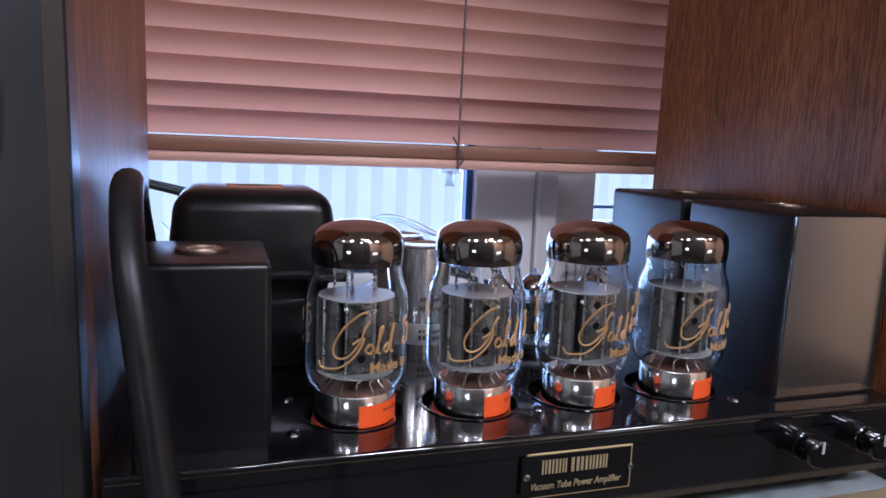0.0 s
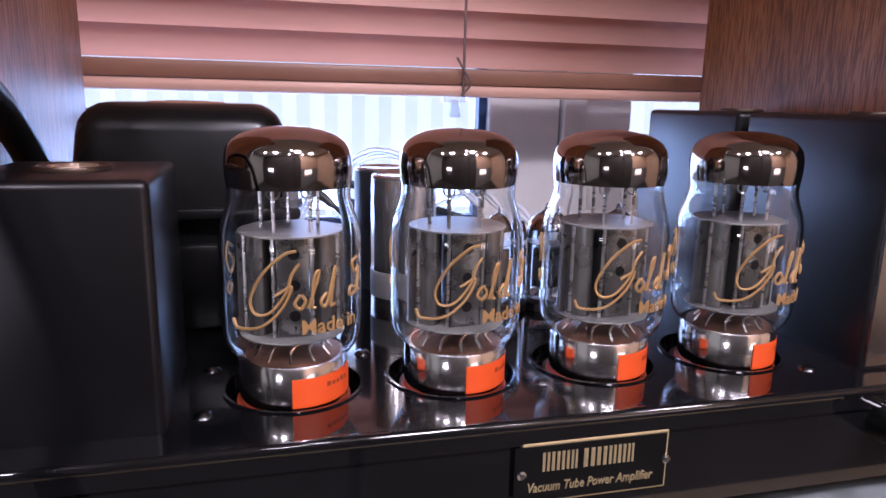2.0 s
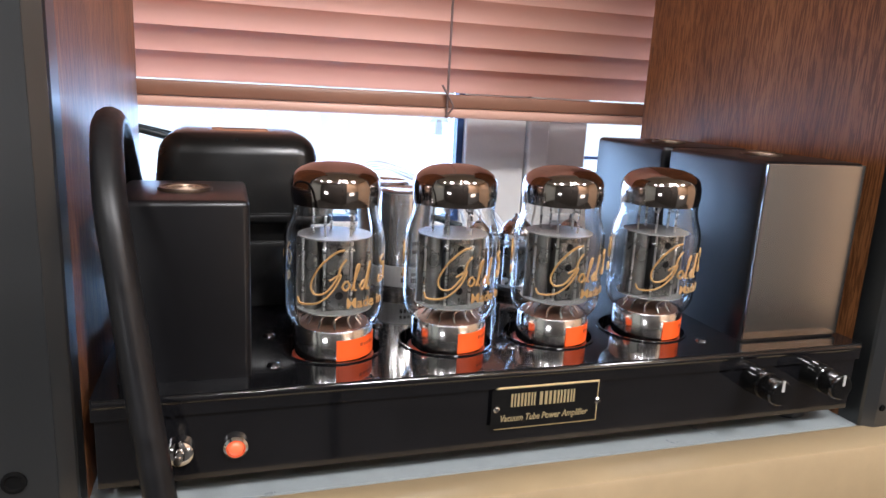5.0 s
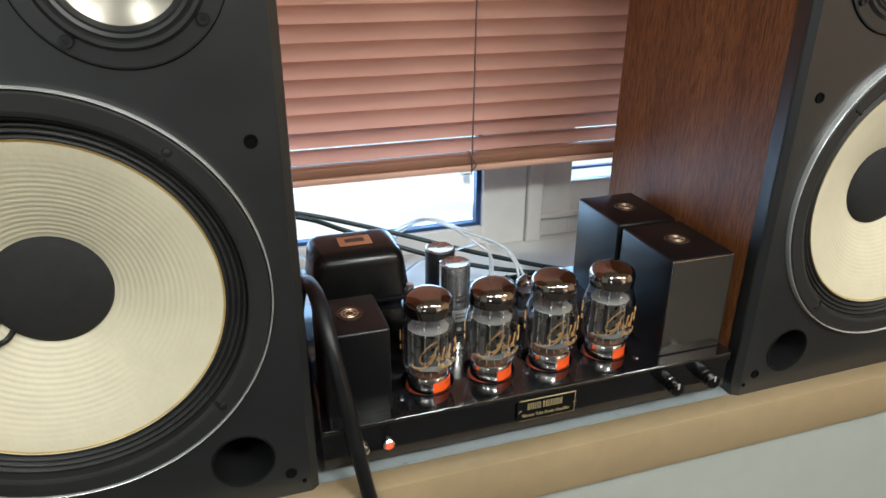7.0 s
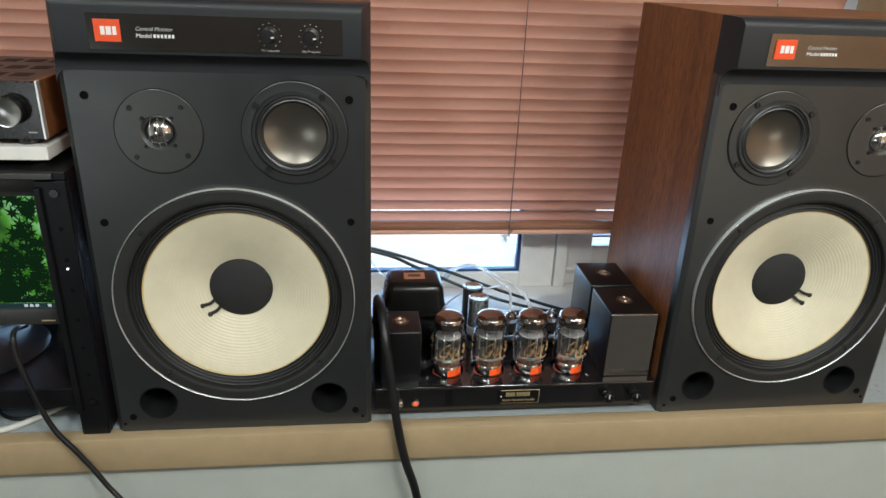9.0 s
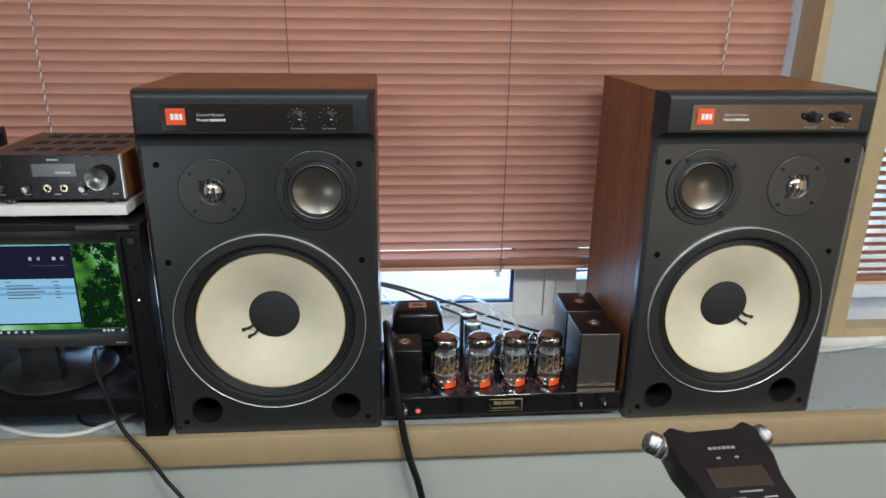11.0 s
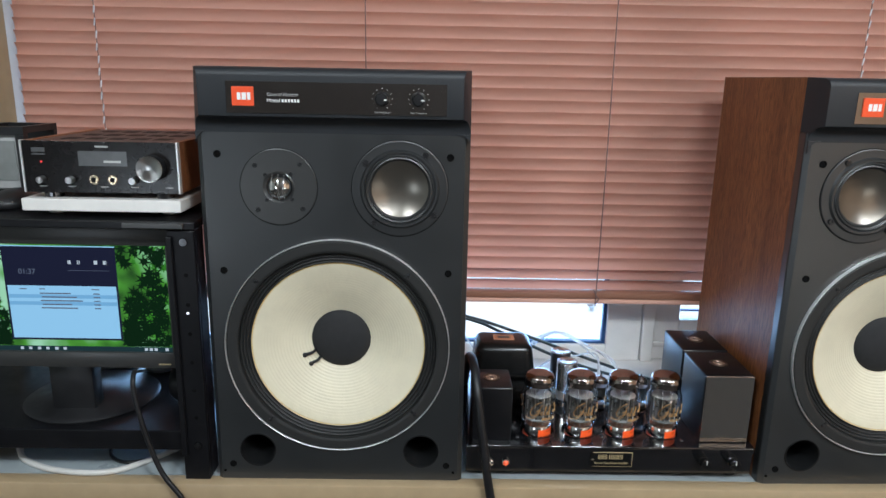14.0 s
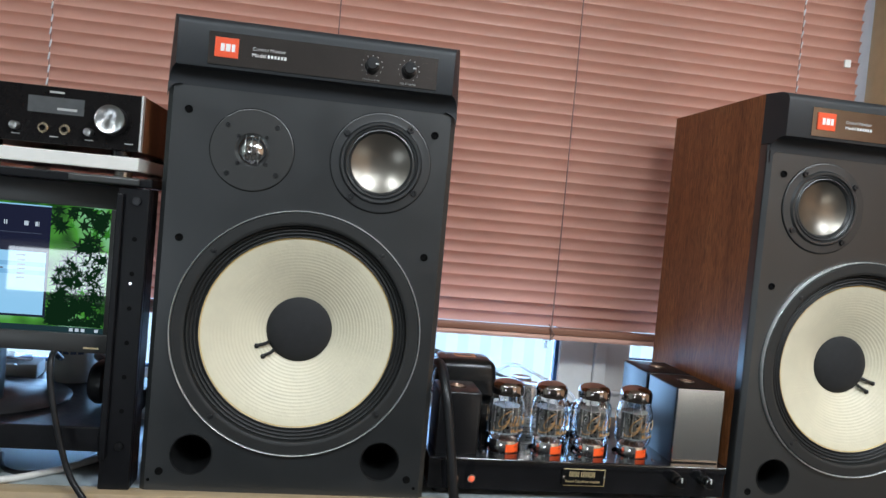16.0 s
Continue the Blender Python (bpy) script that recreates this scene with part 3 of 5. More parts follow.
b1 = blind(-0.818, 0.806, 0.345, 0.921, 0.0207, 78.5, "lowered pink-brown slatted blind in the window", (-0.205, 0.229), (-0.668, 0.668))
part("tassel", merge(lathe([(0, -0.004), (0.004, -0.006), (0.0055, -0.016), (0.0045, -0.018), (0.003, -0.004)], 12), moved(box(-0.010, 0.010, -0.004, 0.004, -0.006, -0.001, 0.001), Matrix.Identity(4))), M["clear"], b1, "clear plastic cord end").location = (0.229, -0.010, 0.002)
part("pull_cord", pipe([(0.229, -0.016, 0.03), (0.236, -0.018, 0.018), (0.240, -0.017, 0.010), (0.233, -0.016, 0.001)], 0.0010, 6), M["cord"], b1)
part("end_clip", box(0.770, 0.783, -0.016, -0.012, 0.570, 0.585, 0.001), M["white"], b1, "small white clip")
b2 = blind(1.005, 1.92, 0.345, 0.868, 0.0207, 40, "half open pink-brown slatted blind letting light through", (1.2, 1.7), ())


# ---- loudspeakers ----
def speaker(x0, s, label):
    """s is 1 where the small dome sits on the room's left, -1 for its twin."""
    sp = empty("loudspeaker", (x0, 0.0, SHELF), label, "loudspeaker", "pair of loudspeakers")
    H, W = 0.595, 0.181
    cab = box(-W, W, 0.0205, 0.280, 0.0, H)
    bmesh.ops.delete(cab, geom=[f for f in cab.faces if f.calc_center_median().y < 0.03], context="FACES_ONLY")
    bmesh.ops.recalc_face_normals(cab, faces=cab.faces)
    bmesh.ops.solidify(cab, geom=list(cab.faces), thickness=0.016)
    part("cabinet", cab, M["walnut"], sp, "walnut veneered cabinet")
    wz = 0.210
    mid, tw = (0.0875 * s, 0.439), (-0.0745 * s, 0.439)
    part("baffle", holed(-W + 0.007, W - 0.007, 0.0, 0.5225, [(0, wz, 0.150), (mid[0], mid[1], 0.052), (tw[0], tw[1], 0.022), (-0.120, 0.048, 0.0252), (0.120, 0.048, 0.0252)], 0.0203), M["baffle"], sp, "satin charcoal front board")
    for c in (-1, 1):
        ch = bmesh.new()
        ring = [(c * (W - 0.0069), 0.0), (c * (W - 0.0008), 0.0042), (c * W, 0.0060), (c * W, 0.0203), (c * (W - 0.0069), 0.0203)]
        low, high = [ch.verts.new((x, y, 0.0)) for x, y in ring], [ch.verts.new((x, y, 0.5224)) for x, y in ring]
        ch.faces.new(low)
        ch.faces.new(high)
        for k in range(5):
            ch.faces.new((low[k], low[(k + 1) % 5], high[(k + 1) % 5], high[k]))
        part("bevelled_edge", ch, M["baffle"], sp)
    # header, proud of the board: a hollow sweep under it, a flat face, a rounded top edge and sloped ends
    rows = [(0.0203, 0.5232), (-0.0004, 0.5232), (-0.0004, 0.511)]
    rows += [(-0.018 + 0.0176 * math.cos(radians(a)), 0.511 + 0.0215 * math.sin(radians(a))) for a in range(10, 90, 10)]
    rows += [(-0.0176, 0.5328), (-0.0180, 0.5340), (-0.0180, H - 0.0120)]
    rows += [(-0.0080 - 0.0100 * math.cos(radians(a)), H - 0.0120 + 0.0110 * math.sin(radians(a))) for a in range(15, 91, 15)]
    rows += [(0.0203, H)]
    bm = bmesh.new()
    lines = []
    for y, z in rows:
        hw = W - 0.0112 * max(0.0, -y) / 0.018
        lines.append([bm.verts.new((k * hw, y, z)) for k in (-1, -0.97, 0.97, 1)])
    for a, b in zip(lines, lines[1:] + lines[:1]):
        for k in range(3):
            bm.faces.new((a[k], a[k + 1], b[k + 1], b[k]))
    for k in (0, 3):
        bm.faces.new([ln[k] for ln in lines])
    for c in (-1, 1):
        cf = bmesh.new()
        arc = [(c * (W - 0.0005), 0.5125), (c * (W - 0.017), 0.5125)] + [(c * (W - 0.017 + 0.0165 * math.sin(radians(9 * k))), 0.496 + 0.0165 * math.cos(radians(9 * k))) for k in range(1, 11)]
        lower = [cf.verts.new((x, 0.0001, z)) for x, z in arc]
        upper = [cf.verts.new((x, -0.0035, z)) for x, z in arc]
        cf.faces.new(upper)
        for i in range(len(arc)):
            j = (i + 1) % len(arc)
            cf.faces.new((lower[i], lower[j], upper[j], upper[i]))
        part("corner_fillet", cf, M["header"], sp)
    header = part("header", bm, M["header"], sp, "moulded charcoal control header", 32)
    part("control_panel", box(-0.133, 0.148, -0.0192, -0.0175, 0.5370, 0.5765), M["panelmirror"], header, "dark mirror-like control panel")
    part("badge", merge(box(-0.1255, -0.0975, -0.0206, -0.0190, 0.546, 0.570, 0.0004)), M["logo"], header, "orange-red square badge")
    for bx0, bx1 in ((-0.1185, -0.1140), (-0.1125, -0.1070), (-0.1055, -0.1015)):
        part("badge_mark", bars([(bx0, bx1, 0.5535, 0.5625)], -0.0206), M["white"], header)
    part("lettering", words("Control Monitor", 0.0062, -0.0815, -0.0193, 0.5605, width=0.040, shear=0.25), M["greyprint"], header)
    part("lettering", merge(words("Model", 0.0062, -0.0815, -0.0193, 0.5530, width=0.0165), bars([(-0.0625 + 0.0040 * k, -0.0625 + 0.0040 * k + 0.0026, 0.5511, 0.5549) for k in range(6)], -0.0193)), M["white"], header)
    for kx, txt in ((0.0655, "Mid Frequency"), (0.1120, "High Frequency")):
        knob = part("control_knob", front(lathe([(0, 0.019), (0.0066, 0.019), (0.0076, 0.0178), (0.0082, 0.004), (0.0095, 0.002), (0.0095, 0.0), (0, 0.0)], 24), kx, -0.0192, 0.5575), M["black"], header, "black level knob", 35)
        part("pointer", box(kx + 0.0035, kx + 0.0072, -0.0387, -0.0381, 0.5560, 0.5576), M["white"], knob)
        ticks = []
        for k in range(11):
            a = radians(-60 + 30 * k)
            ticks.append(moved(box(-0.0004, 0.0004, -0.0195, -0.0192, -0.0004, 0.0004), Matrix.Translation((kx + 0.0130 * math.cos(a), 0, 0.5575 + 0.0130 * math.sin(a)))))
        part("scale_mark", merge(*ticks), M["white"], header)
        part("lettering", words(txt, 0.0036, kx, -0.0193, 0.5405, width=0.021, align="CENTER"), M["greyprint"], header)
    # woofer
    wf = part("woofer", front(lathe([(0.1565, 0.0), (0.1565, 0.0042), (0.155, 0.0056), (0.1545, 0.0056), (0.1445, 0.0056), (0.144, 0.0056), (0.1405, 0.004), (0.1395, -0.006), (0.150, -0.016)], 96), 0, 0, wz), M["frame"], sp, "twelve inch driver with a cream cone", 35)
    part("trim_ring", front(lathe([(0.1574, 0.0), (0.1573, 0.0044), (0.1576, 0.0056), (0.1580, 0.0059), (0.1585, 0.0054), (0.1587, 0.0040), (0.1588, 0.0)], 96), 0, 0, wz), M["ringmetal"], wf, "thin polished metal ring", 50)
    prof = []
    for k in range(41):
        r = 0.1400 - 0.0175 * k / 40
        prof.append((r, -0.0035 + 0.0022 * abs(math.sin(math.pi * 4 * k / 40)) - 0.004 * k / 40))
    part("surround", front(lathe(prof, 96), 0, 0, wz), M["surround"], wf, "black pleated surround", 60)
    prof = []
    n = 150
    for k in range(n + 1):
        f = k / n
        r = 0.1232 - 0.0812 * f
        h = -0.006 - 0.034 * f ** 1.25
        if 0.10 < f < 0.97:
            h += 0.00016 * math.sin(2 * math.pi * 17 * (f - 0.10) / 0.87) * min(1, (f - 0.05) * 3)
        prof.append((r, h))
    part("cone", front(lathe([(0.1236, -0.0045)] + prof, 112), 0, 0, wz), M["cone"], wf, "cream paper cone with fine concentric ribs", 60)
    part("glue_line", front(lathe([(0.1238, -0.0050), (0.1222, -0.0057)], 96), 0, 0.0, wz), M["glue"], wf, "amber glue line round the cone")
    part("dust_cap", front(lathe([(0.0436 * math.sin(a * math.pi / 20), -0.0400 + 0.013 * math.cos(a * math.pi / 20)) for a in range(0, 11)], 48), 0, 0, wz), M["dustcap"], wf, "charcoal domed dust cap", 60)
    for j in range(2):
        a = radians((206 if s > 0 else -26) + (17 * j if s > 0 else -17 * j))
        c, d = math.cos(a), math.sin(a)
        px, pz = -0.01 * s, 0
        part("lead_wire", pipe([(0.0415 * c, 0.037, wz + 0.0415 * d), (0.047 * c, 0.031, wz + 0.047 * d), (0.0525 * c - 0.004 * s, 0.031, wz + 0.0525 * d - 0.0005)], 0.0023, 8, 6), M["black"], wf)
        part("solder_lug", moved(lathe([(0, -0.0034), (0.0026, -0.0028), (0.0036, 0.0), (0.0026, 0.0028), (0, 0.0034)], 12), Matrix.Translation((0.0545 * c - 0.004 * s, 0.031, wz + 0.0545 * d - 0.0005))), M["black"], wf, "black lead lug", 60)
    for k in range(4):
        a = radians(45 + 90 * k + 3)
        part("clamp", moved(merge(lathe([(0, 0.0075), (0.0026, 0.007), (0.0034, 0.0056), (0.0034, 0.0)], 10), box(-0.0075, 0.0, -0.0012, 0.0012, 0.004, 0.0064)), Matrix.Translation((0, 0, wz)) @ UP2FRONT @ Matrix.Rotation(a, 4, "Z") @ Matrix.Translation((0.1485, 0, 0))), M["black"], wf)
    # midrange
    md = part("midrange", front(lathe([(0.0645, 0.0), (0.0645, 0.0016), (0.0632, 0.0022), (0.0626, 0.0022), (0.0541, 0.0022), (0.0535, 0.0023), (0.0510, 0.0052), (0.0482, 0.0050), (0.0470, 0.0030), (0.0450, 0.0046), (0.0428, 0.0030), (0.0412, 0.0036), (0.0382, 0.0002), (0.0515, -0.014)], 64), mid[0], 0, mid[1]), M["midframe"], sp, "small driver with a grey bronze dish", 35)
    part("groove", front(lathe([(0.0646, 0.0003), (0.0654, 0.0003)], 64), mid[0], 0, mid[1]), M["hole"], md)
    part("dish", front(lathe([(0.0384 * k / 16, -0.0095 + 0.0095 * (k / 16) ** 2) for k in range(17)], 48), mid[0], 0, mid[1]), M["dome"], md, "polished grey bronze dish", 60)
    for k in range(4):
        a = radians(45 + 90 * k + 8 * s)
        part("screw", front(lathe([(0, 0.0042), (0.0014, 0.0040), (0.0016, 0.0050), (0.0038, 0.0050), (0.0042, 0.003), (0.0042, 0.0)], 14), mid[0] + 0.0576 * math.cos(a), 0, mid[1] + 0.0576 * math.sin(a)), M["black"], md)
    # tweeter
    tt = part("tweeter", front(lathe([(0.0516, 0.0), (0.0514, 0.0010), (0.0508, 0.0013), (0.0502, 0.0013), (0.0222, 0.0013), (0.0215, 0.0013), (0.0185, -0.001), (0.0172, -0.003), (0.021, -0.01)], 64), tw[0], 0, tw[1]), M["tweeter_plate"], sp, "round grey plate with a bright metal dome", 35)
    part("groove", front(lathe([(0.0515, 0.0003), (0.0524, 0.0003)], 64), tw[0], 0, tw[1]), M["hole"], tt)
    part("dome", front(lathe([(0.0168 * math.sin(k * math.pi / 20), -0.006 + 0.0125 * math.cos(k * math.pi / 20)) for k in range(11)], 32), tw[0], 0, tw[1]), M["chrome"], tt, "polished metal dome", 60)
    for dx in (-0.008, 0.0, 0.008):
        part("guard_wire", pipe([(tw[0] + dx, -0.001, tw[1] - 0.0175), (tw[0] + dx, -0.0085, tw[1] - 0.009), (tw[0] + dx, -0.0105, tw[1]), (tw[0] + dx, -0.0085, tw[1] + 0.009), (tw[0] + dx, -0.001, tw[1] + 0.0175)], 0.0006, 6, 5), M["steel"], tt, "fine steel guard wire")
    for rr, off, rad in ((0.0425, 42, 0.0034), (0.0240, 42, 0.0028)):
        for k in range(4):
            a = radians(off + 90 * k + 5)
            part("screw", front(lathe([(0, 0.0022), (0.0011, 0.0020), (0.0013, 0.0032), (rad - 0.0004, 0.0032), (rad, 0.0020), (rad, 0.0)], 12), tw[0] + rr * math.cos(a), 0, tw[1] + rr * math.sin(a)), M["black"], tt)
    # ports and grille sockets
    for px in (-0.120, 0.120):
        part("port", front(lathe([(0.0265, 0.0), (0.0262, 0.0012), (0.0250, 0.0010), (0.0235, -0.004), (0.0228, -0.11), (0, -0.11)], 40), px, 0, 0.048), M["port"], sp, "open bass port", 50)
    for hx, hz in ((-0.1545, 0.482), (0.1545, 0.482), (-0.1545, 0.322), (0.1545, 0.322), (-0.1575, 0.025), (0.1575, 0.025)):
        part("grille_socket", front(lathe([(0.0050, 0.0), (0.0049, 0.0012), (0.0036, 0.0014), (0.0030, 0.0004), (0, 0.0003)], 16), hx, 0, hz), M["hole"], sp)
    for hx in (-0.170, 0.168):
        part("small_screw", front(lathe([(0.0022, 0.0), (0.0020, 0.0009), (0, 0.0009)], 10), hx, 0, 0.0135), M["hole"], sp)
    return sp


speaker(-0.2145, 1, "walnut loudspeaker with charcoal front and large cream cone")
right_speaker = speaker(0.5940, -1, "walnut loudspeaker with charcoal front beside the tube amplifier")
right_speaker.location.y, right_speaker.rotation_euler[2] = 0.004, radians(0.9)

# ---- tube amplifier ----
amp = empty("tube_amplifier", (0.188, 0.004, SHELF), "gloss black tube amplifier chassis standing on the counter", "amplifier")
AX = 0.188


def ax(x):
    return x - AX


part("body", box(ax(-0.027), ax(0.403), 0.005, 0.240, 0.012, 0.0455), M["chassis"], amp, "gloss black folded steel body")
tubes_x = (0.0840, 0.1485, 0.2130, 0.2775)
TY = 0.0515
plate = holed(ax(-0.028), ax(0.404), 0.003, 0.2415, [(ax(x), TY, 0.0265) for x in tubes_x], 0.0103)
plate = moved(plate, Matrix.Translation((0, 0, 0.056)) @ Matrix(((1, 0, 0, 0), (0, 0, 1, 0), (0, -1, 0, 0), (0, 0, 0, 1))))
part("top_plate", plate, M["chassis"], amp, "gloss black top plate with four round openings")
part("front_lip", pipe([(ax(-0.027), 0.0045, 0.0535), (ax(0.403), 0.0045, 0.0535)], 0.0026, 10, 2), M["chassis"], amp, "", 60)
for fx in (-0.005, 0.38):
    for fy in (0.03, 0.215):
        part("foot", moved(disc(0.012, 0.0, 0.012, 20, 0.001), Matrix.Translation((ax(fx), fy, 0))), M["rubber"], amp)
for x in tubes_x:
    ring = moved(lathe([(0.0262, 0.0), (0.0272, 0.0), (0.0274, 0.0008), (0.0262, 0.0008)], 48), Matrix.Translation((ax(x), TY, 0.056)))
    part("socket_rim", ring, M["chassis"], amp, "", 40)
    part("valve_socket", moved(lathe([(0.0216, 0.0455), (0.0216, 0.0522), (0.0208, 0.0526), (0, 0.0526)], 40), Matrix.Translation((ax(x), TY, 0.0))), M["black"], amp, "black valve socket", 40)
for bx, by in ((0.0515, 0.029), (0.0515, 0.073), (0.182, 0.034), (0.176, 0.078), (0.302, 0.024), (0.241, 0.080), (0.115, 0.080)):
    part("screw", moved(lathe([(0, 0.0018), (0.0012, 0.0018), (0.0028, 0.0014), (0.0036, 0.0), (0, 0.0)], 14), Matrix.Translation((ax(bx), by, 0.056))), M["darkscrew"], amp, "", 50)
# name plate
npl = part("name_plate", box(ax(0.1625), ax(0.2225), 0.0028, 0.0052, 0.0222, 0.0465, 0.0006), M["gold"], amp, "gold bordered black name plate")
part("plate_field", box(ax(0.1597), ax(0.2213), 0.0023, 0.0029, 0.0234, 0.0453), M["glossblack"], npl)
glyphs, gx = [], 0.1705
for wdt in (0.0030, 0.0034, 0.0032, 0.0026, 0.0, 0.0048, 0.0042, 0.0032, 0.0034, 0.0027):
    if wdt == 0.0:
        gx += 0.0018
        continue
    glyphs.append((ax(gx), ax(gx + wdt * 0.34), 0.0352, 0.0426))
    glyphs.append((ax(gx + wdt * 0.60), ax(gx + wdt * 0.92), 0.0352, 0.0426))
    gx += wdt + 0.0006
for g in glyphs:
    part("name_mark", bars([g], 0.0023), M["gold"], npl)
part("lettering", words("Vacuum Tube Power Amplifier", 0.0052, ax(0.1645), 0.0021, 0.0288, width=0.051, shear=0.22), M["gold"], npl)
for sx in (0.1625, 0.2215):
    part("plate_screw", front(lathe([(0, 0.0012), (0.0010, 0.0012), (0.0018, 0.0006), (0.0019, 0.0)], 12), ax(sx), 0.0024, 0.0344), M["chrome"], npl)
# lamp, switch and knobs
pl = part("pilot_lamp", front(lathe([(0.0056, 0.0), (0.0056, 0.003), (0.0044, 0.0042), (0.0038, 0.003)], 24), ax(0.0325), 0.005, 0.0275), M["chrome"], amp, "chrome ringed orange pilot lamp", 40)
part("lens", front(lathe([(0.0038, 0.002), (0.0034, 0.0040), (0.0020, 0.0050), (0, 0.0053)], 20), ax(0.0325), 0.005, 0.0275), M["led"], pl, "lit orange lens", 60)
sw = part("switch", front(lathe([(0.0060, 0.0), (0.0060, 0.004), (0.0045, 0.005), (0.002, 0.005), (0.002, 0.006)], 16), ax(0.008), 0.005, 0.0275), M["chrome"], amp, "chrome toggle switch", 40)
part("lever", pipe([(ax(0.008), 0.0, 0.0275), (ax(0.008), -0.012, 0.031)], 0.0018, 8, 3), M["chrome"], sw)
for kx in (0.326, 0.3695):
    kn = part("control_knob", front(lathe([(0, 0.024), (0.0066, 0.024), (0.0073, 0.0232), (0.0076, 0.013), (0.0073, 0.0125), (0.0080, 0.0118), (0.0086, 0.001), (0.0086, 0.0), (0, 0)], 28), ax(kx), 0.005, 0.0385), M["glossblack"], amp, "ribbed black control knob", 35)
    part("pointer", box(ax(kx) - 0.0008, ax(kx) + 0.0008, -0.0194, -0.0188, 0.040, 0.0465), M["greyprint"], kn)
    part("edge_ring", front(lathe([(0.0068, 0.0236), (0.0074, 0.0230), (0.0077, 0.0215), (0.0075, 0.0212)], 28), ax(kx), 0.005, 0.0385), M["darkscrew"], kn)


def medallion(x, y, z, parent):
    md = part("medallion", moved(lathe([(0, 0.0010), (0.0105, 0.0010), (0.0112, 0.0016), (0.0124, 0.0016), (0.0128, 0.0008), (0.0128, 0.0)], 36), Matrix.Translation((x, y, z))), M["medalbase"], parent, "round bronze medallion", 40)
    for r in (0.0035, 0.0068):
        part("relief_ring", moved(lathe([(r, 0.0010), (r + 0.0004, 0.0016), (r + 0.0010, 0.0016), (r + 0.0014, 0.0010)], 28), Matrix.Translation((x, y, z))), M["medal"], md)
    for k in range(6):
        part("relief_ray", moved(box(-0.0006, 0.0006, 0.004, 0.009, 0.0009, 0.0014), Matrix.Translation((x, y, z)) @ Matrix.Rotation(radians(60 * k + 15), 4, "Z")), M["medal"], md)


TOPZ = 0.056
for nm, x0, x1, y0, y1, z1, mx, my in (("output_transformer", -0.019, 0.0405, 0.0175, 0.0865, 0.1415, 0.0112, 0.0525), ("output_transformer", 0.3255, 0.3990, 0.0190, 0.1115, 0.1650, 0.3620, 0.0650), ("output_transformer", 0.3255, 0.3990, 0.1180, 0.2105, 0.1650, 0.3620, 0.1650)):
    shell = box(ax(x0), ax(x1), y0, y1, TOPZ, z1)
    bmesh.ops.bevel(shell, geom=[e for e in shell.edges if max(v.co.z for v in e.verts) > TOPZ + 0.01], offset=0.0030, segments=3, affect="EDGES", profile=0.5)
    tr = part(nm, shell, M["satin"], amp, "square satin black transformer can", 40)
    medallion(ax(mx), my, z1, tr)
    if x0 > 0.3 and y0 < 0.1:
        part("face_plate", box(ax(x0) + 0.0012, ax(x1) - 0.0005, y0 - 0.0012, y0 + 0.001, TOPZ + 0.0012, z1 - 0.0012, 0.0005), M["faceplate"], tr, "brushed grey front plate")
bell = box(ax(-0.012), ax(0.089), 0.122, 0.208, 0.116, 0.1640)
for v in bell.verts:
    if v.co.z > 0.15:
        v.co.x = ax(0.038) + (v.co.x - ax(0.038)) * 0.90
        v.co.y = 0.165 + (v.co.y - 0.165) * 0.80
bmesh.ops.bevel(bell, geom=[e for e in bell.edges if max(v.co.z for v in e.verts) > 0.15], offset=0.013, segments=5, affect="EDGES", profile=0.5)
pt = part("power_transformer", merge(bell, box(ax(-0.0145), ax(0.0915), 0.118, 0.212, 0.111, 0.117, 0.002), box(ax(-0.003), ax(0.079), 0.128, 0.204, 0.098, 0.112), box(ax(-0.005), ax(0.081), 0.125, 0.207, TOPZ, 0.099, 0.004)), M["bell"], amp, "black power transformer under a rounded cover", 45)
part("tag", box(ax(0.022), ax(0.056), 0.153, 0.176, 0.1637, 0.1647), M["tag"], pt, "copper coloured paper tag")
part("tag_print", box(ax(0.029), ax(0.049), 0.160, 0.169, 0.1647, 0.1650), M["dactop"], pt)
for bx, by in ((-0.010, 0.123), (0.087, 0.124)):
    part("bolt", moved(lathe([(0, 0.009), (0.004, 0.009), (0.0042, 0.004), (0.006, 0.004), (0.006, 0.0)], 6), Matrix.Translation((ax(bx), by, 0.117))), M["steel"], pt)


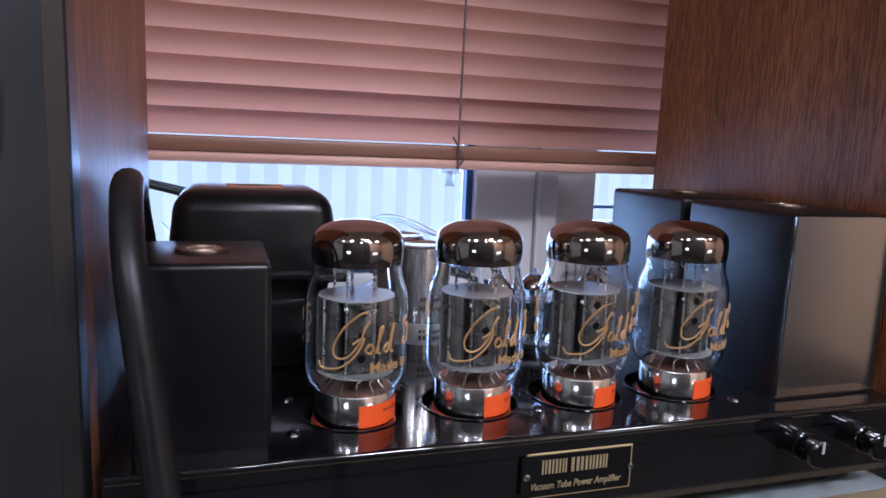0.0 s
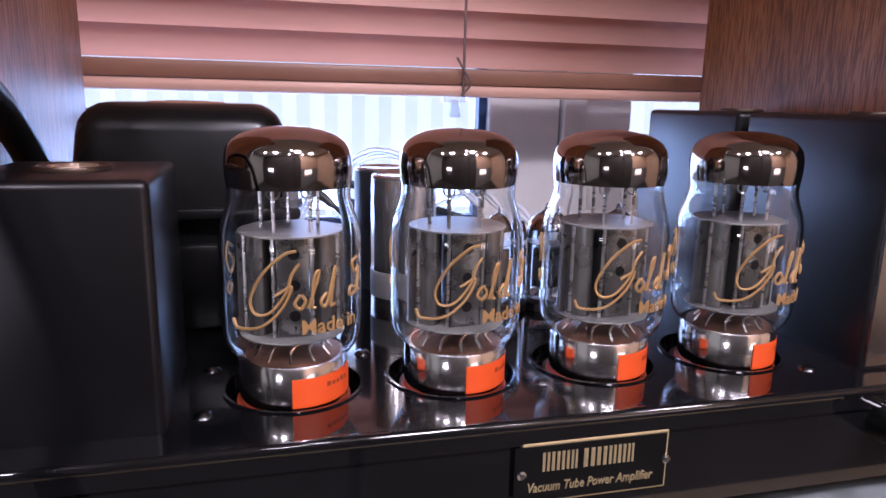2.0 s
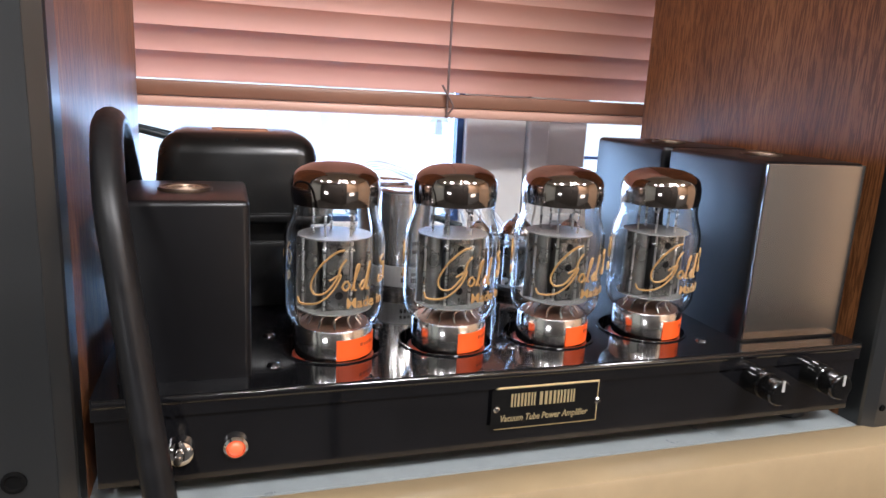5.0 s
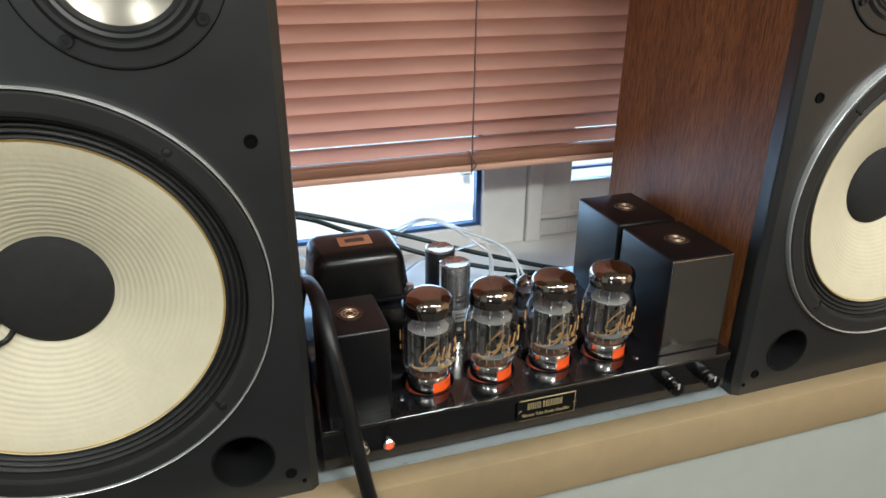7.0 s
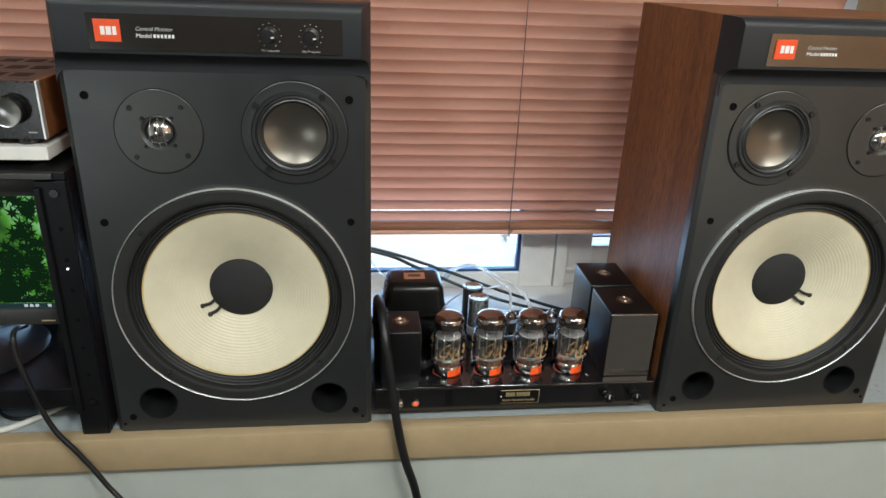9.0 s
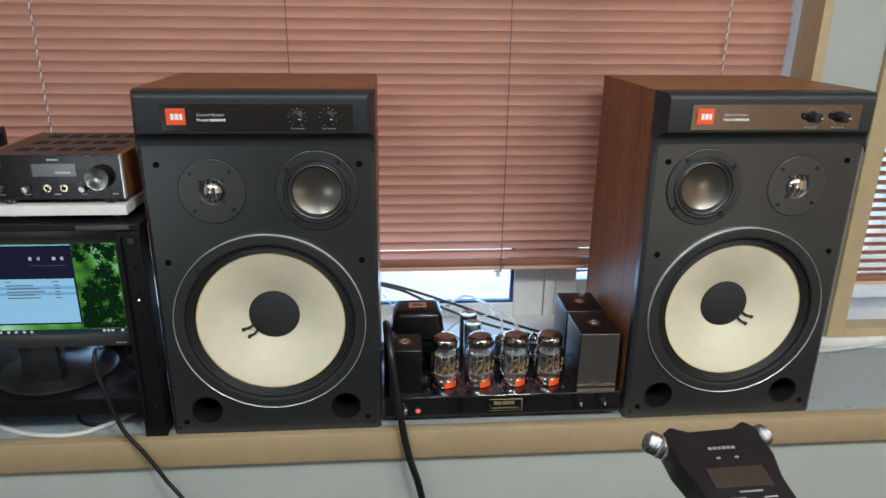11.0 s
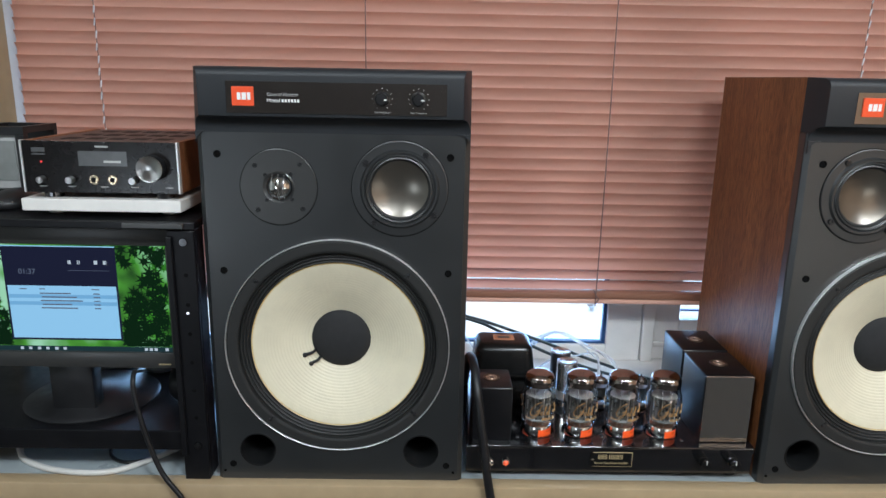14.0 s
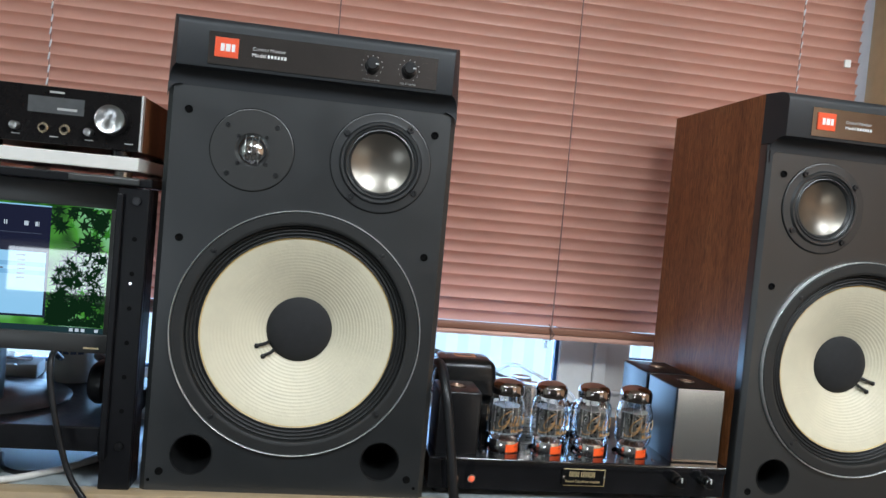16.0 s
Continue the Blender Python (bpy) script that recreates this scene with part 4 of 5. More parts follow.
# ---- valves ----
def valve(x, y, label):
    """A large glass valve, its base's foot at z = 0."""
    v = empty("vacuum_tube", (x, y, SHELF + 0.0527), label, "vacuum tube", "row of power valves")
    part("base", lathe([(0, 0.0), (0.0200, 0.0), (0.0206, 0.001), (0.0206, 0.0185), (0.0200, 0.0195), (0.0180, 0.0195)], 40), M["basemetal"], v, "bright metal base", 35)
    part("socket_ring", lathe([(0.0207, 0.0), (0.0217, 0.0002), (0.0217, 0.0012), (0.0207, 0.0015)], 40), M["redring"], v, "red-brown ring")
    prof = [(0.0190, 0.0188), (0.0205, 0.0196), (0.0226, 0.0212), (0.0245, 0.0238), (0.0256, 0.0272), (0.0260, 0.0315), (0.0261, 0.0400), (0.0261, 0.0620), (0.0258, 0.0665), (0.0249, 0.0705), (0.0236, 0.0742), (0.0226, 0.0775), (0.0222, 0.0805), (0.0225, 0.0838)]
    prof = prof + [(r - 0.0011, z) for r, z in reversed(prof)] + prof[:1]
    g = part("envelope", lathe(prof, 56), M["glass"], v, "clear glass envelope", 60)
    g.visible_shadow = False
    part("getter", lathe([(0.0225, 0.0836), (0.0229, 0.0866), (0.0231, 0.0905), (0.0229, 0.0940), (0.0221, 0.0970), (0.0203, 0.0996), (0.0172, 0.1017), (0.0128, 0.1034), (0.0070, 0.1044), (0.0, 0.1047)], 56), M["getter"], v, "mirror-coated brown glass dome", 70)
    # electrodes
    lo, hi = 0.0290, 0.0662
    core = part("anode", box(-0.0058, 0.0058, -0.0128, 0.0128, lo, hi, 0.0008), M["anode"], v, "grey folded anode plate", 30)
    for s in (-1, 1):
        part("anode_wing", moved(lathe([(0, lo), (0.0052, lo), (0.0052, hi), (0, hi)], 20), Matrix.Translation((s * 0.0118, 0, 0)) @ Matrix.Diagonal((1, 1.75, 1, 1))), M["anode"], core, "", 40)
        part("anode_fin", moved(box(-0.0016, 0.0016, -0.0012, 0.0012, lo, hi), Matrix.Translation((s * 0.0180, 0, 0))), M["anode"], core)
        part("grid_rod", pipe([(s * 0.0068, -0.0118, lo), (s * 0.0068, -0.0118, hi)], 0.0008, 6, 2), M["steel"], core)
        part("grid_rod", pipe([(s * 0.0168, -0.0050, lo), (s * 0.0168, -0.0050, hi)], 0.0007, 6, 2), M["steel"], core)
    for hz in (0.0370, 0.0485, 0.0600):
        part("anode_hole", front(lathe([(0, 0.0), (0.0021, 0.0)], 14), 0.0005, -0.0130, hz), M["hole"], core)
    for mz, mr in ((0.0282, 0.0196), (0.0665, 0.0192)):
        part("mica", lathe([(0, mz), (mr, mz), (mr, mz + 0.0006), (0, mz + 0.0006)], 32), M["mica"], v, "pale mica spacer")
    for k in range(5):
        a = radians(20 + 72 * k)
        part("support_rod", pipe([(0.011 * math.cos(a), 0.011 * math.sin(a), 0.0670), (0.0115 * math.cos(a), 0.0115 * math.sin(a), 0.0900)], 0.0007, 6, 2), M["steel"], v)
    for k in range(2):
        part("getter_ring", moved(lathe([(0.0022, -0.0004), (0.0027, 0.0), (0.0022, 0.0004), (0.0018, 0.0), (0.0022, -0.0004)], 14), Matrix.Translation((-0.006 + 0.012 * k, -0.008, 0.0815)) @ UP2FRONT), M["steel"], v)
    part("stem", lathe([(0.0188, 0.0194), (0.0130, 0.0198), (0.0090, 0.0206), (0.0050, 0.0224), (0, 0.0226)], 24), M["copper"], v, "coppery stem", 40)
    for k in range(11):
        a, b = radians(33 * k), radians(33 * k + 24)
        part("lead_wire", pipe([(0.0150 * math.cos(a), 0.0150 * math.sin(a), 0.0195), (0.0120 * math.cos(a), 0.0120 * math.sin(a), 0.0236), (0.0140 * math.cos(b), 0.0140 * math.sin(b), 0.0282)], 0.0006, 5, 3), M["basemetal"], v)
    # label on the base: angle from the room side towards +x
    part("label", moved(lathe([(0.0209, 0.0042), (0.0210, 0.0045), (0.0210, 0.0150), (0.0209, 0.0153)], 18, -94, -12), Matrix.Identity(4)), M["redlabel"], v, "orange-red paper label")
    marks = [lathe([(0.0212, z0), (0.0212, z1)], 4, a0, a1) for a0, a1, z0, z1 in ((-58, -53, 0.0108, 0.0126), (-51, -47, 0.0108, 0.0122), (-45, -41, 0.0108, 0.0122), (-39, -33, 0.0108, 0.0126), (-31, -27, 0.0108, 0.0122))]
    part("label_print", merge(*marks), M["redring"], v)

    # gold scroll on the glass
    def on_glass(pts, r):
        out = []
        for d, z in pts:
            a = radians(-90 + d)
            out.append((0.0264 * math.cos(a), 0.0264 * math.sin(a), z - 0.0015))
        return pipe(out, r * 1.05, 5, 7)
    strokes = [
        on_glass([(2, 0.0655), (-8, 0.0640), (-24, 0.0570), (-34, 0.0480), (-30, 0.0430), (-18, 0.0440), (-6, 0.0510), (-2, 0.0570), (4, 0.0610)], 0.00055),
        on_glass([(-14, 0.0500), (-2, 0.0530), (-10, 0.0450), (-26, 0.0385), (-46, 0.0370), (-52, 0.0400)], 0.00055),
        on_glass([(4, 0.0500), (0, 0.0470), (4, 0.0450), (8, 0.0475), (5, 0.0500)], 0.0006),
        on_glass([(10, 0.0450), (16, 0.0530), (19, 0.0580), (15, 0.0560), (13, 0.0460), (16, 0.0450)], 0.0005),
        on_glass([(25, 0.0500), (20, 0.0470), (23, 0.0450), (27, 0.0490), (33, 0.0590), (28, 0.0460), (32, 0.0452)], 0.0006),
        on_glass([(60, 0.0600), (52, 0.0585), (56, 0.0550), (62, 0.0560), (58, 0.0480), (48, 0.0470), (50, 0.0500), (64, 0.0475)], 0.00055),
        on_glass([(-120, 0.0600), (-112, 0.0620), (-108, 0.0560), (-116, 0.0500), (-122, 0.0540), (-114, 0.0580)], 0.00055),
        on_glass([(-118, 0.0450), (-112, 0.0465), (-108, 0.0440), (-113, 0.0420), (-118, 0.0450)], 0.0005),
    ]
    for st in strokes:
        part("gold_scroll", st, M["goldprint"], v, "printed gold flourish")
    txt = words("Made in", 0.0075, 0, 0, 0, depth=0.0002, bold=0.00006)
    for vv in txt.verts:
        d = radians(-90 + 4 + vv.co.x / 0.0264 * 57.3)
        z = 0.0365 + vv.co.z
        vv.co = Vector(((0.0265 - vv.co.y) * math.cos(d), (0.0265 - vv.co.y) * math.sin(d), z))
    part("lettering", txt, M["goldprint"], v)
    return v


first = valve(tubes_x[0], TY, "large glass power valve with gold print and chrome base")
for x in tubes_x[1:]:
    copy_thing(first, pose(x, TY, SHELF + 0.0527, 0, 0, random.uniform(-3, 3)))


def small_valve(x, y):
    v = empty("small_tube", (x, y, SHELF + TOPZ), "slim glass signal valve behind the power valves", "vacuum tube", "signal valves")
    part("socket", lathe([(0.0125, 0.0), (0.0125, 0.004), (0.0105, 0.006), (0, 0.006)], 24), M["black"], v)
    g = part("envelope", lathe([(0.0095, 0.005), (0.0105, 0.008), (0.0108, 0.012), (0.0108, 0.044), (0.0095, 0.049), (0.006, 0.052), (0.002, 0.0545), (0.0008, 0.0580), (0, 0.0582)], 28), M["glass"], v, "clear glass envelope", 60)
    g.visible_shadow = False
    part("electrode", merge(box(-0.006, 0.006, -0.003, 0.003, 0.012, 0.034, 0.001), lathe([(0, 0.036), (0.0092, 0.036), (0.0092, 0.0365), (0, 0.0365)], 20)), M["anode"], v, "grey electrode stack")
    part("getter", lathe([(0.0104, 0.044), (0.0092, 0.0487), (0.0057, 0.0517), (0.0018, 0.0542), (0, 0.0545)], 24), M["getter"], v, "dark mirror top", 60)
    return v


sv = small_valve(0.201, 0.140)
copy_thing(sv, pose(0.2245, 0.140, SHELF + TOPZ, 0, 0, 30))
copy_thing(sv, pose(0.268, 0.140, SHELF + TOPZ, 0, 0, -20))


def can(x, y, r, h, dark):
    c = empty("capacitor_can", (x, y, SHELF + TOPZ), "dark sleeved capacitor can with a silver top" if dark else "bright silver capacitor can with faint print", "capacitor", "capacitor cans")
    part("sleeve", lathe([(0, 0.0), (r, 0.0), (r, h - 0.003), (r - 0.0008, h - 0.001)], 36), M["darksleeve"] if dark else M["capsleeve"], c, "", 40)
    part("top", lathe([(r - 0.0004, h - 0.0028), (r - 0.0002, h - 0.001), (r - 0.002, h), (r - 0.003, h - 0.0008), (0, h - 0.0008)], 36), M["steel"], c, "brushed silver top", 40)
    if not dark:
        part("band", lathe([(r + 0.0002, 0.006), (r + 0.0004, 0.0065), (r + 0.0004, 0.020), (r + 0.0002, 0.0205)], 36), M["paper"], c, "pale printed band")
        rows = []
        for k, (z0, z1) in enumerate(((0.0095, 0.0125), (0.0145, 0.0165), (0.030, 0.0325), (0.036, 0.0385))):
            for j in range(5):
                rows.append(lathe([(r + 0.0006, z0), (r + 0.0006, z1)], 2, -104 + j * 9, -98 + j * 9))
        part("print", merge(*rows), M["dactop"], c)
    return c


can(0.1475, 0.160, 0.0172, 0.0725, False)
can(0.1440, 0.203, 0.0172, 0.0725, True)


# ---- leads and cables ----
def cable(name, pts, r, material, label, category="cable"):
    ob = finish(name, pipe(pts, r, 12, 12), material, None, "", 60)
    return tagged(ob, label, category)


cable("power_cable", [(-0.024, 0.243, 0.790), (-0.022, 0.215, 0.81), (-0.0225, 0.165, 0.858), (-0.0225, 0.110, 0.902), (-0.0205, 0.070, 0.920), (-0.018, 0.030, 0.922), (-0.0145, 0.002, 0.898), (-0.0095, -0.011, 0.864), (-0.003, -0.020, 0.815), (0.004, -0.0265, 0.765), (0.016, -0.033, 0.705), (0.034, -0.034, 0.640), (0.055, -0.020, 0.50), (0.08, -0.03, 0.2), (0.10, -0.08, 0.02), (0.3, -0.15, 0.007)], 0.0066, M["rubber"], "thick black mains cable arching over the chassis end")
cable("speaker_cable", [(-0.25, 0.315, 0.93), (-0.10, 0.315, 0.915), (0.001, 0.31, 0.896), (0.114, 0.29, 0.864), (0.216, 0.262, 0.835), (0.337, 0.25, 0.800), (0.43, 0.255, 0.785)], 0.0030, M["cable"], "dark green speaker cable behind the amplifier")
cable("speaker_cable", [(-0.25, 0.300, 0.93), (-0.10, 0.302, 0.916), (-0.001, 0.30, 0.895), (0.056, 0.282, 0.876), (0.175, 0.256, 0.833), (0.284, 0.245, 0.806), (0.40, 0.25, 0.785)], 0.0030, M["cable"], "dark green speaker cable behind the amplifier")
cable("clear_wire", [(0.085, 0.315, 0.80), (0.111, 0.31, 0.852), (0.131, 0.30, 0.870), (0.151, 0.28, 0.883), (0.178, 0.26, 0.876), (0.208, 0.24, 0.856), (0.219, 0.23, 0.844), (0.219, 0.22, 0.807)], 0.0018, M["clearwire"], "clear insulated wire looping to the amplifier")
cable("clear_wire", [(0.075, 0.30, 0.79), (0.115, 0.305, 0.850), (0.149, 0.285, 0.880), (0.181, 0.268, 0.872), (0.238, 0.24, 0.852), (0.253, 0.22, 0.831), (0.258, 0.20, 0.807)], 0.0018, M["clearwire"], "clear insulated wire looping to the amplifier")
cable("clear_wire", [(0.095, 0.29, 0.785), (0.137, 0.27, 0.830), (0.178, 0.26, 0.844), (0.212, 0.25, 0.855), (0.219, 0.235, 0.845), (0.215, 0.22, 0.808)], 0.0016, M["clearwire"], "clear insulated wire looping to the amplifier")
cable("clear_wire", [(0.05, 0.33, 0.780), (0.14, 0.30, 0.872), (0.20, 0.265, 0.866), (0.246, 0.23, 0.840), (0.250, 0.205, 0.807)], 0.0016, M["clearwire"], "clear insulated wire looping to the amplifier")
cable("clear_wire", [(-0.03, 0.33, 0.87), (0.01, 0.325, 0.82), (0.05, 0.32, 0.790), (0.09, 0.30, 0.780)], 0.0016, M["clearwire"], "clear insulated wire lying on the sill")
cable("desk_cable", [(-0.515, 0.05, 0.9), (-0.507, 0.0, 0.915), (-0.500, -0.015, 0.875), (-0.473, -0.024, 0.784), (-0.44, -0.030, 0.735), (-0.410, -0.038, 0.690), (-0.36, -0.05, 0.60), (-0.30, -0.04, 0.3), (-0.28, -0.10, 0.02), (-0.1, -0.2, 0.006)], 0.0037, M["rubber"], "black cable hanging over the counter edge")
cable("white_cable", [(-0.80, 0.16, 0.7545), (-0.735, 0.076, 0.7545), (-0.70, 0.035, 0.7545), (-0.636, 0.008, 0.7545), (-0.56, 0.006, 0.7545), (-0.506, 0.048, 0.7545), (-0.46, 0.11, 0.7545)], 0.0045, M["whitecable"], "white cable curled on the counter under the rack")
cable("thin_cable", [(-0.60, 0.10, 0.753), (-0.575, 0.05, 0.753), (-0.54, 0.035, 0.753), (-0.50, 0.06, 0.753), (-0.47, 0.13, 0.753)], 0.003, M["rubber"], "thin black cable on the counter under the rack")
cable("white_cable", [(0.80, 0.232, 0.754), (0.93, 0.230, 0.754), (1.05, 0.236, 0.762), (1.2, 0.232, 0.79), (1.4, 0.238, 0.80)], 0.0035, M["whitecable"], "white cable along the foot of the wall")

# ---- rack with monitor and headphone amplifier ----
rack = empty("equipment_rack", (-0.68, 0.12, SHELF), "black metal rack standing on the counter", "rack")
RX, RY = -0.68, 0.12


def rbox(x0, x1, y0, y1, z0, z1, bev=0.0015):
    return box(x0 - RX, x1 - RX, y0 - RY, y1 - RY, z0 - SHELF, z1 - SHELF, bev)


for x0, x1 in ((-0.443, -0.406), (-0.954, -0.917)):
    part("post_flange", rbox(x1 - 0.005, x1, 0.0042, 0.035, 0.75, 1.128), M["rack"], rack)
    part("post_edge", rbox(x0, x0 + 0.008, -0.010, -0.0042, 0.79, 1.12), M["rack"], rack)
    post = part("post", rbox(x0, x1, -0.004, 0.004, 0.75, 1.128), M["rack"], rack, "black angle post with bolt holes")
    part("post", rbox(x0, x1, 0.225, 0.26, 0.75, 1.128), M["rack"], rack, "black angle post")
    for z in (0.806, 1.112):
        part("bolt", moved(lathe([(0, 0.004), (0.0025, 0.004), (0.0028, 0.0030), (0.0052, 0.0030), (0.0060, 0.0)], 12), Matrix.Translation(((x0 + x1) / 2 + 0.004 - RX, -0.004 - RY, z - SHELF)) @ UP2FRONT), M["darkscrew"], post, "dull dark bolt", 40)
    # flat black discs, the shade of the holes is in their colour
    for k in range(6):
        part("bolt_hole", moved(lathe([(0, 0.0003), (0.0026, 0.0003), (0.0030, 0.0)], 10), Matrix.Translation(((x0 + x1) / 2 + 0.004 - RX, -0.004 - RY, 0.85 + k * 0.043 - SHELF)) @ UP2FRONT), M["hole"], post)
part("top_panel", rbox(-0.96, -0.404, -0.006, 0.265, 1.129, 1.140), M["rack"], rack, "flat black top panel")
part("top_trim", rbox(-0.50, -0.418, -0.010, -0.0062, 1.1305, 1.1385), M["bezel"], rack, "grey strip on the top edge")
part("lower_shelf", rbox(-0.916, -0.444, -0.003, 0.26, 0.797, 0.828), M["rack"], rack, "black lower shelf")
# no lamp: a glowing dot in place of daylight through a bolt hole
part("hole_or_power_light", moved(disc(0.0017, 0.0, 0.0008, 12), Matrix.Translation((-0.4215 - RX, -0.004 - RY, 1.010 - SHELF)) @ UP2FRONT), M["hole_glow"], rack, "glowing white dot for daylight through a bolt hole")

mon = empty("monitor", (-0.61, 0.06, 0.828), "dark desktop monitor showing a player over green leaves", "monitor")
MX, MY, MZ = -0.61, 0.06, 0.828


def mbox(x0, x1, y0, y1, z0, z1, bev=0.0):
    return box(x0 - MX, x1 - MX, y0 - MY, y1 - MY, z0 - MZ, z1 - MZ, bev)


part("casing", mbox(-0.795, -0.4435, 0.0315, 0.070, 0.914, 1.1285, 0.003), M["bezel"], mon, "dark back casing", 40)
part("bezel", merge(mbox(-0.795, -0.4435, 0.024, 0.031, 1.0985, 1.1285, 0.0015), mbox(-0.795, -0.4435, 0.024, 0.031, 0.914, 0.938, 0.0015), mbox(-0.795, -0.772, 0.024, 0.031, 0.9382, 1.0983, 0.0015), mbox(-0.4585, -0.4435, 0.024, 0.031, 0.9382, 1.0983, 0.0015)), M["bezel"], mon, "dark satin bezel", 40)
scr = part("screen", mbox(-0.772, -0.4585, 0.0285, 0.0312, 0.938, 1.0985), M["leafscreen"], mon, "lit screen with leafy picture")
rl = random.Random(11)
for tone, count, lift in (("scr_leaf2", 60, 0.00006), ("scr_leaf", 380, 0.00012)):
    leaves = bmesh.new()
    for k in range(count):
        left = rl.random() < 0.5
        lx = rl.uniform(-0.768, -0.694) if left else rl.uniform(-0.526, -0.463)
        share = (-0.694 - lx) / 0.074 if left else (lx + 0.526) / 0.063
        lz = 0.946 + rl.random() ** 1.2 * (0.060 + 0.088 * share)
        if k % 9 == 0:
            lz = rl.uniform(1.072, 1.097)
        size, turn = rl.uniform(0.006, 0.014), rl.uniform(0, 6.28)
        pts = []
        for q in range(14):
            rr = size * ((1.0, 0.34)[q % 2]) * (0.65 if q in (6, 8) else 1.0)
            pts.append((min(max(lx + rr * math.cos(turn + q * math.tau / 14), -0.771), -0.4592) - MX, 0.0284 - lift - MY, min(max(lz + rr * math.sin(turn + q * math.tau / 14), 0.946), 1.098) - MZ))
        leaves.faces.new([leaves.verts.new(p) for p in pts])
    lf = part("leaf_picture", leaves, M[tone], scr, "dark maple leaves in the screen picture")
    lf["kind"] = "stuff"
part("player_window", mbox(-0.690, -0.530, 0.0282, 0.0285, 0.955, 1.096), M["scr_dark"], scr, "dark player window")
part("title_line", mbox(-0.690, -0.530, 0.0280, 0.0282, 1.0945, 1.096), M["scr_light"], scr)
part("track_list", mbox(-0.687, -0.533, 0.0279, 0.0282, 0.958, 1.037), M["scr_light"], scr, "pale blue track list")
for z in (1.0185, 1.0080):
    part("row", mbox(-0.687, -0.533, 0.0277, 0.0279, z, z + 0.0055), M["scr_band"], scr)
part("list_print", merge(*[mbox(-0.642 + 0.002 * (k % 2), -0.598 + 0.008 * (k % 3), 0.0275, 0.0277, 1.0250 - 0.0055 * k, 1.0268 - 0.0055 * k) for k in range(5)], *[mbox(-0.566, -0.557, 0.0275, 0.0277, 1.0250 - 0.0055 * k, 1.0266 - 0.0055 * k) for k in range(5)], mbox(-0.670, -0.660, 0.0275, 0.0277, 1.0315, 1.0330), mbox(-0.642, -0.634, 0.0275, 0.0277, 1.0315, 1.0330), mbox(-0.568, -0.557, 0.0275, 0.0277, 1.0315, 1.0330)), M["scr_grey"], scr)
part("lettering", moved(words("01:37", 0.011, -0.669, 0.0279, 1.0575, depth=0.0001), Matrix.Translation((-MX, -MY, -MZ))), M["scr_grey"], scr)
icons = {"previous": [(-0.598, -0.5972), (-0.5965, -0.5935)], "pause": [(-0.5845, -0.5832), (-0.5820, -0.5807)], "stop": [(-0.5610, -0.5560)], "next": [(-0.5480, -0.5450), (-0.5443, -0.5435)]}
for spans in icons.values():
    part("transport_icon", merge(*[mbox(a, b, 0.0279, 0.0281, 1.0695, 1.0750) for a, b in spans]), M["scr_white"], scr)
part("seek_bar", mbox(-0.598, -0.540, 0.0279, 0.0281, 1.0600, 1.0604), M["scr_grey"], scr)
part("task_bar", mbox(-0.772, -0.4585, 0.0282, 0.0284, 0.938, 0.9455), M["scr_bar"], scr)
for x in (-0.680, -0.668, -0.655, -0.643, -0.630, -0.618, -0.500, -0.493, -0.486, -0.470):
    part("task_icon", mbox(x, x + 0.0045, 0.0279, 0.0282, 0.9398, 0.9438), M["scr_white"], scr)
part("desktop_icon", merge(*[mbox(-0.764, -0.756, 0.0279, 0.0284, z, z + 0.008) for z in (1.078, 1.054, 1.030, 1.006, 0.980)], mbox(-0.742, -0.735, 0.0279, 0.0284, 1.054, 1.061)), M["scr_band"], scr)
part("badge", mbox(-0.480, -0.462, 0.0236, 0.0241, 0.9195, 0.9215), M["gold"], mon, "small maker's mark")
part("neck", merge(mbox(-0.655, -0.590, 0.045, 0.075, 0.835, 0.920, 0.004), mbox(-0.63, -0.61, 0.06, 0.10, 0.835, 0.95)), M["black"], mon, "black stand neck", 40)
part("foot", moved(lathe([(0, 0.0), (0.098, 0.0), (0.100, 0.003), (0.094, 0.007), (0.045, 0.011), (0.032, 0.016), (0, 0.017)], 56), Matrix.Translation((-0.622 - MX, 0.105 - MY, 0.0)) @ Matrix.Diagonal((1, 0.95, 1, 1))), M["black"], mon, "glossy black round foot", 40)

mug = empty("mug", (-0.558, 0.225, 0.828), "white mug with dark blue printed bars", "mug")
part("body", lathe([(0, 0.001), (0.028, 0.0), (0.031, 0.004), (0.033, 0.075), (0.0315, 0.0755), (0.030, 0.006), (0, 0.005)], 36), M["mug"], mug, "", 40)
part("print", merge(*[lathe([(0.0334, z), (0.0335, z + 0.004)], 4, a, a + 14) for z in (0.045, 0.054, 0.062) for a in (-120, -102, -84, -66)]), M["blueprint"], mug)
hp = empty("headphones", (-0.468, 0.10, 0.828), "black headphones lying under the monitor", "headphones")
part("ear_cup", moved(lathe([(0, 0.0), (0.024, 0.0), (0.030, 0.008), (0.030, 0.018), (0.020, 0.026), (0, 0.026)], 28), Matrix.Translation((-0.022, 0, 0.031)) @ Matrix.Rotation(radians(90), 4, "Y")), M["rubber"], hp, "padded ear cup", 40)
part("band", pipe([(0.0, 0.0, 0.055), (-0.03, 0.04, 0.058), (-0.01, 0.09, 0.03), (0.01, 0.10, 0.006)], 0.006, 10), M["black"], hp)
papers = empty("paper_stack", (-0.655, 0.225, 0.828), "loose pale papers and clear packets under the monitor", "papers")
